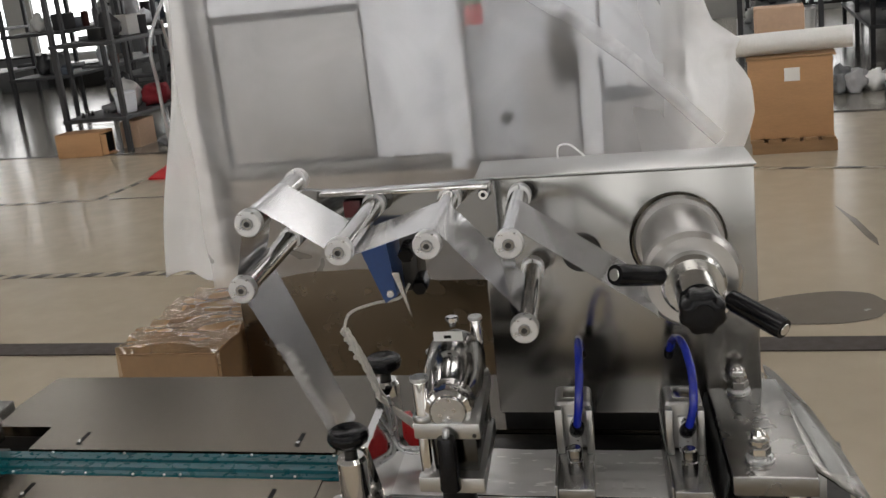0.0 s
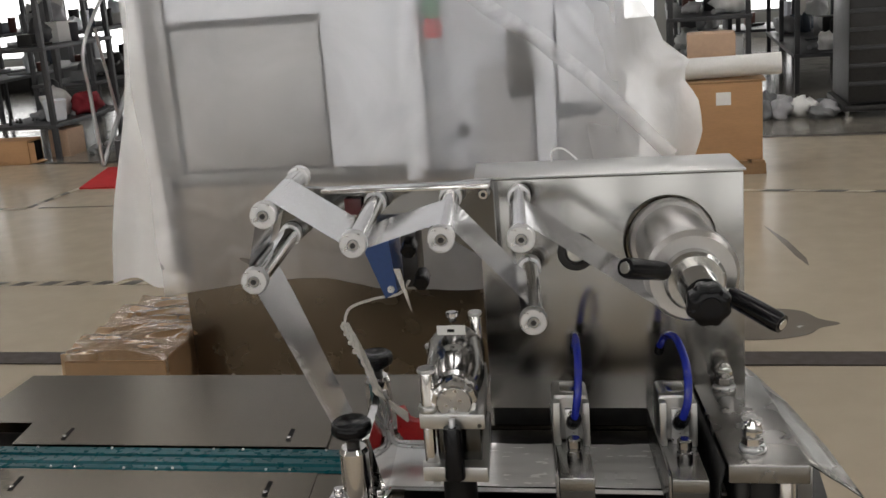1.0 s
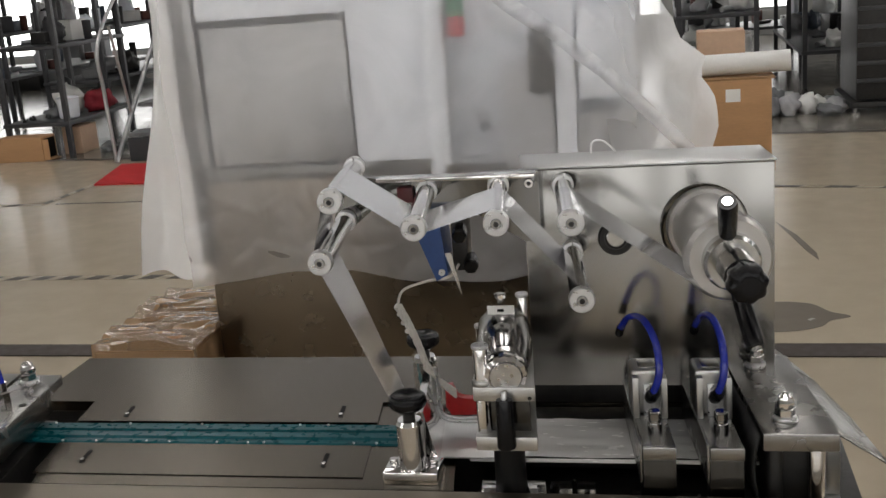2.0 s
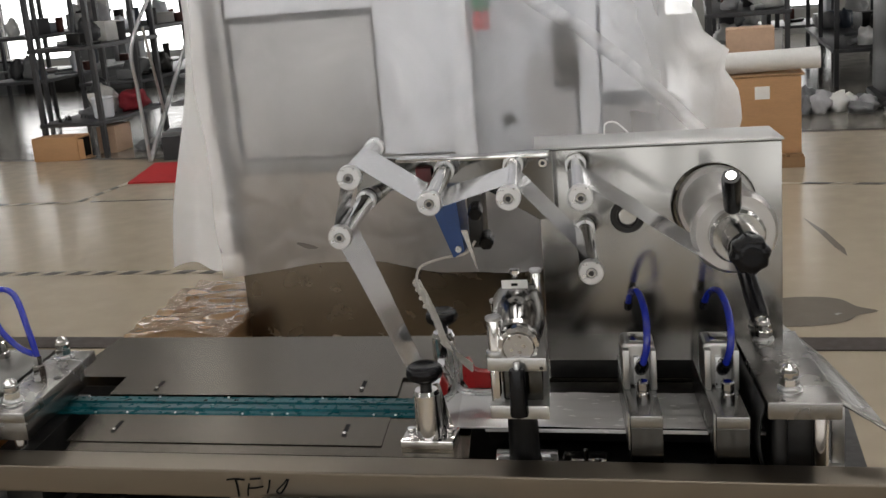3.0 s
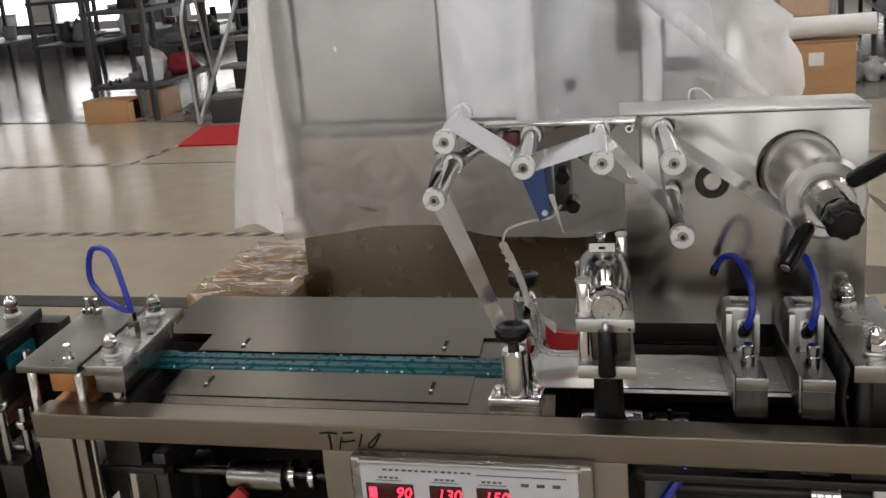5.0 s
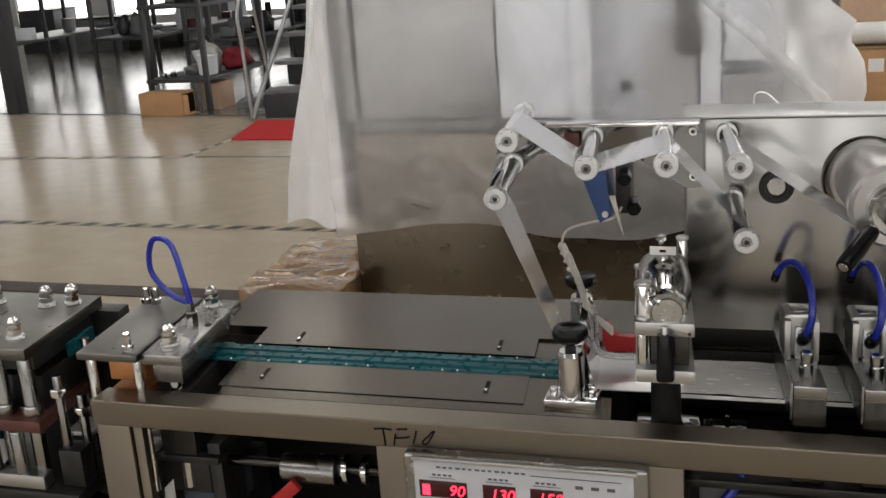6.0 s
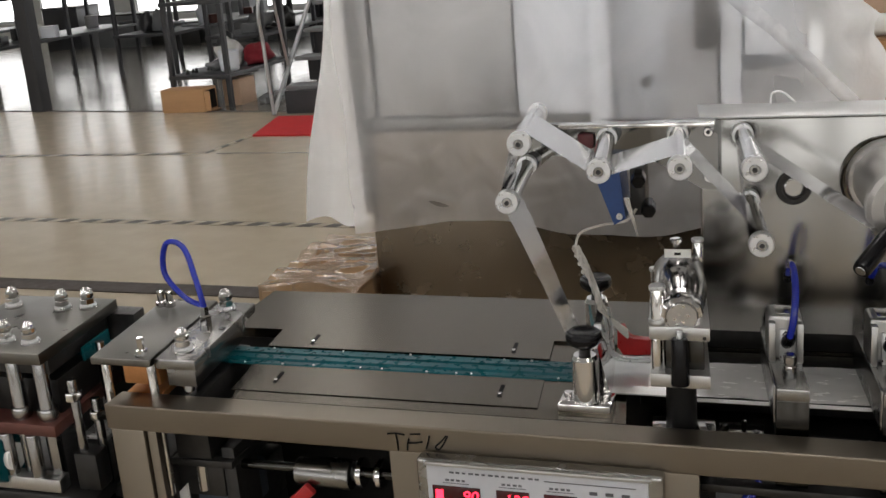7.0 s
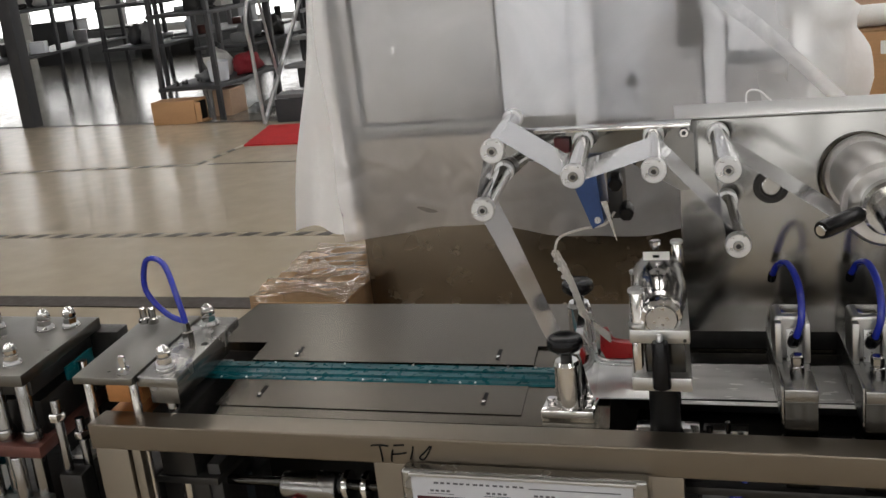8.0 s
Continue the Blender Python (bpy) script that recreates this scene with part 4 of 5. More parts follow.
def unwind_column():
    c = root("unwind_column", (-0.02, 1.3, 0.895), "upright stainless steel box carrying the film reel", "machine housing")
    part("housing", box(B(), -0.161, 0.126, 1.225, 1.305, 0.937, 1.208, 0.002, True), HOUSING, c, "polished steel housing")
    part("top_plate", box(B(), -0.163, 0.128, 1.222, 1.312, 1.2085, 1.2112, 0.0008, True), ALU, c, "pale top plate")
    # unseen support, made dark for the shaded gap under the housing
    part("foot", box(B(), -0.160, 0.122, 1.264, 1.300, 0.8987, 0.937, 0.001, True), DARK, c, "dark block filling the shaded gap under the housing")
    part("port", lathe(B(), sk(-0.054, 1.2255, 1.124), sk(-0.054, 1.2195, 1.124), [(0.021, 0), (0.021, 0.7), (0.0195, 1), (0.014, 1), (0.0135, 0.6)], 32), DARK, c, "round dark port")
    part("port_core", lathe(B(), sk(-0.054, 1.2252, 1.124), sk(-0.054, 1.2205, 1.124), [(0.0115, 0), (0.0115, 0.8), (0.010, 1)], 24), SATIN, c, "bright shaft end in the port")
    part("flange", lathe(B(), sk(0.047, 1.2255, 1.135), sk(0.047, 1.214, 1.135), [(0.050, 0), (0.050, 0.6), (0.0475, 1)], 40), STEEL, c, "round steel flange")
    part("film_edge", tube(B(), [(-0.10, 1.30, 1.2115), (-0.098, 1.3, 1.225), (-0.085, 1.3, 1.226), (-0.07, 1.3, 1.2125)], 0.0012, 6), FILM_W, c)
    b = root("roller_bracket", (-0.27, 1.22, 1.2), "polished steel bracket plate carrying the guide rollers", "bracket")
    bm = B()
    prism(bm, [(-0.395, 1.200), (-0.385, 1.212), (-0.330, 1.205), (-0.176, 1.2105), (-0.157, 1.2105), (-0.157, 1.125), (-0.176, 1.125), (-0.24, 1.165), (-0.36, 1.168), (-0.395, 1.140), (-0.412, 1.145)], "y", 1.213, 1.2235)
    part("plate", bm, POLISHED_DIMMED, b)
    part("top_lip", box(B(), -0.345, -0.158, 1.19, 1.2128, 1.206, 1.2105, 0.001), CHROME, b)
    for z in (1.196, 1.140):
        s = part("bolt", lathe(B(), (-0.167, 1.213, z), (-0.167, 1.206, z), [(0.0062, 0), (0.0062, 0.8), (0.0052, 1)], 18), CHROME, b)
        part("socket", cyl(B(), (-0.167, 1.2062, z), (-0.167, 1.2055, z), 0.0028, 6), DARK, s)
    r = root("guide_roller", (0, 0, 0), "bright aluminium guide roller with a bolted end cap", "guide roller", "guide rollers")
    part("tube", lathe(B(), sk(0, 1.024, 0) - sk(0, 1.1, 0), sk(0, 1.213, 0) - sk(0, 1.1, 0), [(0.0105, 0), (0.0105, 1)], 28), CHROME, r)
    cap = part("end_cap", lathe(B(), sk(0, 1.026, 0) - sk(0, 1.1, 0), sk(0, 1.014, 0) - sk(0, 1.1, 0), [(0.0128, 0), (0.0132, 0.1), (0.0132, 0.85), (0.0122, 1), (0.0065, 1), (0.0062, 0.9)], 28), ALU_W, r, "pale aluminium end cap")
    part("bolt", lathe(B(), sk(0, 1.0155, 0) - sk(0, 1.1, 0), sk(0, 1.0125, 0) - sk(0, 1.1, 0), [(0.0056, 0), (0.0056, 0.6), (0.005, 1)], 18), CHROME_DARK, cap)
    part("socket", lathe(B(), sk(0, 1.0127, 0) - sk(0, 1.1, 0), sk(0, 1.0121, 0) - sk(0, 1.1, 0), [(0.003, 0), (0.003, 1)], 6), DARK, cap)
    part("back_ring", lathe(B(), sk(0, 1.196, 0) - sk(0, 1.1, 0), sk(0, 1.210, 0) - sk(0, 1.1, 0), [(0.0125, 0), (0.0125, 1)], 24), ALU_W, r)
    for k, (u, z) in enumerate(ROLLERS):
        w = sk(u, 1.1, z)
        if k == 0:
            r.location = w
        else:
            copy_thing(r, pose(*w))


def arc(c, r, a0, a1, n=8):
    return [(c[0] + r * math.cos(radians(a0 + (a1 - a0) * k / n)), c[1] + r * math.sin(radians(a0 + (a1 - a0) * k / n))) for k in range(n + 1)]


def film_web():
    r = 0.0109
    R = ROLLERS
    line = arc((0.047, 1.139), 0.0405, 216, 208, 3) + arc(R[4], r, 55, 180) + arc(R[5], r, 180, 262) + arc(R[5], r, 262, 250, 2)
    second = [(R[5][0] - 0.004, R[5][1] + 0.0115)] + arc(R[3], r, 40, 105) + arc(R[2], r, -75, -122) + arc(R[0], r, 58, 190) + arc(R[1], r, 172, 198, 5) + [(-0.369, 1.112), (-0.352, 1.066), (-0.334, 1.015), (-0.316, 0.966)]
    ob = root("film_web", sk(-0.2, 1.1, 1.15), "silver packaging film running over the guide rollers", "film web")
    for pts in (line, second):
        bm = B()
        grid = []
        for u, z in pts:
            lift = 0.036 * max(0, (1.14 - z) / 0.175) if u < -0.29 else 0.0
            grid.append([sk(u, 1.034 + lift + (0.108 - 0.8 * lift) * k / 4, z) for k in range(5)])
        sheet(bm, grid)
        part("run", bm, WEB, ob)


REEL_AT = (0.047, 1.1, 1.139)


def film_reel():
    """Turning drum with clamping nut, two handles and a star knob; built round its own axis."""
    r = root("film_reel", (0, 0, 0), "steel unwinding drum with black handles and a star knob", "reel")
    part("drum", lathe(B(), (0, 0.112, 0), (0, -0.03, 0), [(0.0395, 0), (0.0395, 0.9), (0.037, 1)], 44), DRUM, r)
    part("rear_flange", lathe(B(), (0, 0.113, 0), (0, 0.101, 0), [(0.0455, 0), (0.0455, 0.8), (0.044, 1)], 44), DRUM, r)
    part("front_flange", lathe(B(), (0, -0.012, 0), (0, -0.034, 0), [(0.043, 0), (0.0452, 0.1), (0.0452, 0.7), (0.041, 1)], 44), DRUM, r)
    part("nut", lathe(B(), (0, -0.034, 0), (0, -0.052, 0), [(0.029, 0), (0.029, 0.7), (0.026, 1)], 36), SATIN, r)
    bm = B()
    prof = []
    for k in range(17):
        prof += [(0.0165 if k % 2 else 0.0182, k / 16)]
    lathe(bm, (0, -0.050, 0), (0, -0.098, 0), prof, 28)
    part("thread", bm, SATIN, r, "threaded spindle")
    kn = part("star_knob", lathe(B(), (0, -0.098, 0), (0, -0.128, 0), [(0.012, 0), (0.017, 0.15), (0.0192, 0.4), (0.0192, 0.75), (0.017, 0.95), (0.012, 1)], 64, 8, 0.06), PLASTIC, r, "black star knob", "soft")
    part("knob_cap", cyl(B(), (0, -0.128, 0), (0, -0.1295, 0), 0.010), PLASTIC, kn)
    for s in (1, -1):
        a, b = Vector((0, -0.046, 0.026 * s)), Vector((0, -0.093, 0.075 * s))
        h = part("handle", lathe(B(), a + (b - a) * 0.14, b, [(0.0085, 0), (0.0092, 0.1), (0.0098, 0.9), (0.0088, 1)], 20), PLASTIC, r, "black plastic handle")
        part("stud", cyl(B(), a, a + (b - a) * 0.2, 0.005), CHROME, h)
        part("end_screw", cyl(B(), b, b + (b - a).normalized() * 0.0015, 0.0055), CHROME, h)
    r.matrix_basis = reel_pose(-67)
    return r


def reel_pose(spin):
    return pose(*REEL_AT, 0, 0, math.degrees(math.atan(SKEW))) @ pose(0, 0, 0, 0, spin, 0)


def cutter():
    c = root("film_sensor", sk(-0.27, 1.2, 1.2), "blue sensor block with black knobs hanging under the bracket", "sensor")
    bm = B()
    prism(bm, [tuple((u, z)) for u, z in ((-0.302, 1.165), (-0.268, 1.165), (-0.262, 1.10), (-0.276, 1.092))], "y", 1.165, 1.2125)
    part("block", bm, BLUE_PAINT, c)
    bm = B()
    prism(bm, [(-0.263, 1.128), (-0.255, 1.128), (-0.2465, 1.078)], "y", 1.158, 1.162)
    part("blade", bm, SATIN, c, "pointed steel blade")
    part("rivet", cyl(B(), (-0.269, 1.166, 1.103), (-0.269, 1.162, 1.103), 0.004), ALU_W, c)
    part("arm", box(B(), -0.258, -0.240, 1.18, 1.2125, 1.10, 1.165, 0.002), DARK, c)
    for u, z in ((-0.247, 1.152), (-0.236, 1.116)):
        part("knob", lathe(B(), (u, 1.185, z), (u + 0.004, 1.150, z - 0.004), [(0.006, 0), (0.0085, 0.3), (0.0085, 0.9), (0.007, 1)], 18, 6, 0.06), PLASTIC, c)
    part("red_tab", box(B(), -0.325, -0.305, 1.205, 1.2125, 1.178, 1.197, 0.003), MAROON, c)


# ---- sealing head and clamps on the bed ----
def knob_post(u, y, foot=True):
    p = root("clamp_post", sk(u, y, 0.895), "polished round post with a black hand knob", "clamp post", "clamp posts")
    w = sk(u, y, 0)
    if foot:
        part("foot", box(B(), w.x - 0.031, w.x + 0.031, y - 0.020, y + 0.022, 0.895, 0.910, 0.002, ), CHROME, p)
        for dx in (-0.023, 0.023):
            part("screw", cyl(B(), (w.x + dx, y + 0.004, 0.91), (w.x + dx, y + 0.004, 0.916), 0.005, 12), CHROME, p)
    part("post", lathe(B(), (w.x, y, 0.909 if foot else 0.895), (w.x, y, 0.966), [(0.0155, 0), (0.0155, 0.92), (0.013, 1)], 28), CHROME, p)
    part("stem", cyl(B(), (w.x, y, 0.966), (w.x, y, 0.978), 0.007), DARK, p)
    part("knob", lathe(B(), (w.x, y, 0.974), (w.x, y, 0.996), [(0.009, 0), (0.0195, 0.35), (0.0215, 0.6), (0.0205, 0.85), (0.017, 1), (0.014, 0.9), (0.0, 0.85)], 72, 12, 0.015), PLASTIC, p, "black hand knob", "soft")
    return p


def guide_unit():
    knob_post(-0.302, 1.057)
    knob_post(-0.300, 1.256, False)
    g = root("guide_bar", sk(-0.295, 1.16, 0.895), "polished guide plate between the clamp posts", "guide plate")
    bm = B()
    prism(bm, [(-0.302, 0.902), (-0.274, 0.902), (-0.288, 0.965), (-0.297, 0.965)], "y", 1.078, 1.238)
    for v in bm.verts:
        v.co = sk(*v.co)
    part("plate", bm, CHROME, g)
    part("bar", cyl(B(), sk(-0.308, 1.07, 0.914), sk(-0.308, 1.245, 0.914), 0.007), CHROME, g)
    part("apron", box(B(), -0.285, -0.200, 1.096, 1.211, 0.8995, 0.9020, 0.0008, True), ALU, g, "smooth bright apron sheet")


def heater_wires():
    h = root("heater_leads", (-0.3, 1.15, 0.96), "white woven heater leads with a red sleeve", "cable")
    a, b = Vector((-0.296, 1.165, 0.982)), Vector((-0.322, 1.15, 1.068))
    for k in range(4):
        pts = []
        for i in range(25):
            f = i / 24
            g = 2 * math.pi * (k / 4 + 1.9 * f)
            w = 0.0022 + 0.0012 * f
            pts.append(a + (b - a) * f + Vector((w * math.cos(g) + 0.003 * math.sin(3.1 * f), w * math.sin(g), 0.001 * math.sin(g))))
        part("lead", tube(B(), [(-0.266, 1.176, 0.942 + 0.003 * k), (-0.279, 1.172, 0.957 + 0.002 * k)] + pts, 0.0020, 10), SLEEVE, h)
    for k in range(3):
        f = 0.62 + 0.13 * k
        c = a + (b - a) * f
        part("tie", lathe(B(), c - (b - a) * 0.025, c + (b - a) * 0.025, [(0.0042, 0), (0.0056, 0.3), (0.0056, 0.7), (0.0042, 1)], 12), SLEEVE, h)
    part("thin_wire", tube(B(), [(-0.322, 1.15, 1.066), (-0.317, 1.16, 1.083), (-0.29, 1.165, 1.092), (-0.262, 1.17, 1.096), (-0.25, 1.175, 1.11)], 0.0016, 18), SLEEVE, h)
    part("thin_wire", tube(B(), [(-0.318, 1.15, 1.066), (-0.309, 1.15, 1.05), (-0.306, 1.15, 1.03), (-0.298, 1.16, 1.0), (-0.285, 1.17, 0.972)], 0.0013, 18), SLEEVE, h)
    for k in range(2):
        part("lead_tube", tube(B(), [(-0.294 + 0.006 * k, 1.166, 0.984), (-0.291 + 0.006 * k, 1.17, 0.955), (-0.290 + 0.005 * k, 1.17, 0.933), (-0.279 + 0.002 * k, 1.17, 0.915 + 0.004 * k), (-0.238, 1.17, 0.913 + 0.005 * k)], 0.0021, 12), ALU_W, h, "bare silvery lead end")
    bm = B()
    prism(bm, [(-0.279, 0.956), (-0.271, 0.957), (-0.267, 0.942), (-0.260, 0.939), (-0.238, 0.940), (-0.238, 0.919), (-0.273, 0.918), (-0.280, 0.929)], "y", 1.176, 1.188)
    bmesh.ops.bevel(bm, geom=bm.edges[:], offset=0.0016, segments=2, affect="EDGES", profile=0.6)
    part("red_sleeve", bm, RED, h, "bright red insulating sleeve")


def sealing_head():
    s = root("sealing_head", sk(-0.18, 1.1, 0.825), "sealing head with a round chromed cylinder and steel plates", "sealing head")
    part("lower_plate", box(B(), -0.226, -0.160, 1.022, 1.16, 0.945, 0.961, 0.002, True), ALU, s)
    part("heater_block", box(B(), -0.222, -0.166, 1.038, 1.15, 0.961, 0.999, 0.002, True), DARK_STEEL, s, "dark polished heater block")
    part("upper_plate", box(B(), -0.226, -0.160, 1.028, 1.16, 0.999, 1.015, 0.002, True), ALU, s)
    for u, y, z, r in ((-0.216, 1.038, 1.056, 0.0078), (-0.169, 1.15, 1.077, 0.0062), (-0.220, 1.15, 1.040, 0.0055)):
        part("post", cyl(B(), sk(u, y, 0.95), sk(u, y, z), r), CHROME, s)
        part("post_cap", cyl(B(), sk(u, y, z), sk(u, y, z + 0.004), r * 1.2), ALU_W, s)
        part("post_collar", cyl(B(), sk(u, y, 1.015), sk(u, y, 1.021), r * 1.4), ALU, s)
    part("spacer", cyl(B(), sk(-0.218, 1.036, 0.961), sk(-0.218, 1.036, 0.999), 0.0058), CHROME, s)
    part("plate_screw", cyl(B(), sk(-0.166, 1.0285, 1.003), sk(-0.166, 1.0272, 1.003), 0.0022, 10), DARK, s)
    a, b = sk(-0.190, 1.030, 1.026), sk(-0.192, 1.15, 1.042)
    cy = part("cylinder", lathe(B(), a, b, [(0.0165, 0), (0.0205, 0.03), (0.0205, 0.16), (0.024, 0.2), (0.028, 0.35), (0.0305, 0.5), (0.0305, 0.9), (0.026, 1)], 48), CHROME_DARK, s, "round chromed air cylinder")
    part("front_disc", lathe(B(), a + (a - b).normalized() * 0.0008, a + (b - a) * 0.01, [(0.0163, 0), (0.0166, 0.6), (0.0166, 1)], 32), ALU_W, cy, "matt round end disc")
    part("fluted_ring", lathe(B(), a + (b - a) * 0.012, a + (b - a) * 0.15, [(0.0185, 0), (0.0222, 0.15), (0.0232, 0.6), (0.0222, 1)], 48, 12, 0.03), CHROME, cy, "fluted chrome ring")
    part("block", box(B(), -0.222, -0.168, 1.06, 1.155, 1.015, 1.034, 0.003, True), PLATE, s)
    lb = part("tag_plate", box(B(), -0.2075, -0.1775, 1.100, 1.102, 1.072, 1.082, 0.0006, True), PAPER, s, "small white tag plate")
    part("tag_mark", box(B(), -0.1965, -0.189, 1.0988, 1.0998, 1.0755, 1.0785, 0, True), INK, lb)
    part("top_screw", lathe(B(), sk(-0.194, 1.150, 1.070), sk(-0.194, 1.150, 1.081), [(0.004, 0), (0.004, 0.5), (0.007, 0.55), (0.007, 0.9), (0.005, 1)], 14), CHROME, s)
    part("handle", lathe(B(), sk(-0.193, 1.020, 1.005), sk(-0.193, 1.016, 0.952), [(0.0085, 0), (0.0092, 0.06), (0.0104, 0.95), (0.0096, 1)], 24), PLASTIC, s, "black plastic handle")
    part("handle_stem", cyl(B(), sk(-0.193, 1.022, 1.013), sk(-0.193, 1.020, 1.004), 0.0035), ALU_W, s)
    part("rubber_column", lathe(B(), sk(-0.192, 1.06, 0.825), sk(-0.192, 1.06, 0.945), [(0.022, 0), (0.024, 0.3), (0.018, 0.4), (0.017, 0.9), (0.02, 1)], 28), RUBBER, s)
    for u in (-0.215, -0.165):
        part("clamp_block", box(B(), u - 0.011, u + 0.011, 1.04, 1.075, 0.825, 0.885, 0.002, True), CHROME, s)
        part("side_bolt", cyl(B(), sk(u, 1.04, 0.873), sk(u, 1.034, 0.873), 0.006, 6), CHROME, s)


def clamp(name, u, label, swing):
    c = root(name, sk(u, 1.1, 0.825), label, "film clamp", "film clamps")
    # the leg's dark colour replaces a dark reflection on its front
    part("front_leg", box(B(), u - 0.0175, u + 0.0175, 1.036, 1.058, 0.826, 0.931, 0.0015, True), DARK_STEEL, c, "polished leg, darkened for the dark it reflects")
    part("body", box(B(), u - 0.0175, u + 0.0175, 1.032, 1.21, 0.932, 0.946, 0.0015, True), PLATE, c)
    part("side_plate", box(B(), u - 0.0205, u - 0.018, 1.034, 1.212, 0.905, 0.949, 0.0006, True), PLATE, c)
    part("rear_leg", box(B(), u - 0.0175, u + 0.0175, 1.214, 1.228 - 0.004, 0.896, 0.946, 0.0015, True), PLATE, c)
    part("cylinder", box(B(), u - 0.019, u + 0.019, 1.118, 1.160, 0.946, 0.999, 0.007, True, round_steps=4), ALU, c, "aluminium air cylinder")
    for d in (-0.0152, 0.0152):
        part("rib", box(B(), u + d - 0.0038, u + d + 0.0038, 1.106, 1.118, 0.946, 0.994, 0.0016, True), ALU, c)
    part("channel", box(B(), u - 0.0062, u + 0.0062, 1.113, 1.118, 0.946, 0.984, 0.001, True), ALU_W, c, "pale middle channel")
    part("name_plate", box(B(), u - 0.010, u + 0.010, 1.124, 1.150, 0.9992, 1.0002, 0.0003, True), SATIN, c)
    part("cap_screw", lathe(B(), sk(u, 1.068, 0.945), sk(u, 1.068, 0.973), [(0.0078, 0), (0.0078, 0.5), (0.0066, 0.54), (0.0066, 0.62), (0.0074, 0.66), (0.0074, 0.93), (0.006, 1)], 18), CHROME_DARK, c)
    part("fitting", lathe(B(), sk(u + 0.001, 1.116, 0.966), sk(u + 0.004, 1.098, 0.982), [(0.006, 0), (0.0075, 0.2), (0.0075, 0.7), (0.006, 1)], 14), PLASTIC, c)
    at = sk(u + 0.003, 1.100, 0.980)
    o = origin_of(c)
    h = part("hose", tube(B(), [o + Vector(p) for p in ((0, 0, 0), (0.004, -0.008, 0.025), (0.006, 0.004, 0.055), (0.004, 0.034, 0.073), (0.001, 0.068, 0.066), (0, 0.095, 0.044))], 0.0042, 18), BLUE, c, "blue air hose")
    part("hose_tip", cyl(B(), o + Vector((0, 0.093, 0.046)), o + Vector((0, 0.101, 0.035)), 0.005), PLASTIC, h)
    h.location = at - o
    h.rotation_euler = (0, 0, radians(swing))
    return c


def nut_stack(name, u, y, z, parent):
    w = sk(u, y, z)
    n = part(name, lathe(B(), w, w + Vector((0, 0, 0.003)), [(0.0135, 0), (0.0135, 0.8), (0.012, 1)], 28), CHROME, parent, "bright washers, hex nut and domed lock nut")
    part("washer", lathe(B(), w + Vector((0, 0, 0.0034)), w + Vector((0, 0, 0.007)), [(0.012, 0), (0.0125, 0.5), (0.0115, 1)], 28), ALU_W, n)
    part("nut", lathe(B(), w + Vector((0, 0, 0.0072)), w + Vector((0, 0, 0.0165)), [(0.0095, 0), (0.0105, 0.12), (0.0105, 0.88), (0.0092, 1)], 6), CHROME, n)
    part("dome", lathe(B(), w + Vector((0, 0, 0.0167)), w + Vector((0, 0, 0.033)), [(0.0092, 0), (0.0098, 0.1), (0.0098, 0.4), (0.0082, 0.6), (0.0078, 0.75), (0.004, 0.95), (0.0, 1)], 14), CHROME, n)
    return n


def end_station():
    e = root("end_station", sk(0.11, 1.13, 0.825), "thick steel pressing plate held by domed nuts", "pressing station")
    part("plate", box(B(), 0.070, 0.145, 1.026, 1.252, 0.946, 0.966, 0.0025, True), PLATE, e, "thick ground steel plate")
    nut_stack("fastener", 0.098, 1.056, 0.966, e)
    nut_stack("fastener", 0.100, 1.210, 0.966, e)
    part("core", box(B(), 0.082, 0.138, 1.06, 1.235, 0.86, 0.946, 0.003, True), DARK, e)
    part("base", box(B(), 0.072, 0.145, 1.034, 1.25, 0.826, 0.862, 0.003, True), DARK, e)
    part("column", cyl(B(), sk(0.128, 1.05, 0.862), sk(0.128, 1.05, 0.946), 0.009), CHROME, e)
    part("column", cyl(B(), sk(0.086, 1.05, 0.862), sk(0.086, 1.05, 0.946), 0.009), DARK, e)
    bm = B()
    pts = [[sk(0.066 - 0.006 * math.sin(3 * g), 1.03 + 0.215 * f, 0.962 - 0.075 * g) for f in (0, 0.25, 0.5, 0.75, 1)] for g in (0, 0.25, 0.5, 0.75, 1)]
    sheet(bm, pts)
    fl = part("rubber_flap", bm, RUBBER, e, "black rubber flap")
    md = fl.modifiers.new("thickness", "SOLIDIFY")
    md.thickness = 0.003
    c = root("discharge_chute", (0.18, 1.17, 0.86), "bent stainless discharge chute beside the end plate", "chute")
    bm = B()
    grid = []
    for (lx, ly), (rx, ry) in (((0.113, 1.345), (0.131, 1.347)), ((0.123, 1.25), (0.159, 1.262)), ((0.139, 1.15), (0.185, 1.15)), ((0.148, 1.10), (0.195, 1.092)), ((0.152, 1.086), (0.204, 1.038))):
        grid.append([Vector((lx + (rx - lx) * f, ly + (ry - ly) * f, z)) for f, z in ((0, 0.944), (0.36, 0.940), (0.42, 0.938), (0.7, 0.934), (1, 0.928))])
    sheet(bm, grid)
    t = part("tray", bm, STEEL_V, c)
    md = t.modifiers.new("thickness", "SOLIDIFY")
    md.thickness = 0.002
    part("support", box(B(), 0.150, 0.164, 1.088, 1.092, 0.862, 0.939, 0.001), ALU, c)
    part("arm", box(B(), 0.09, 0.164, 1.076, 1.096, 0.8625, 0.868, 0.001), ALU, c)


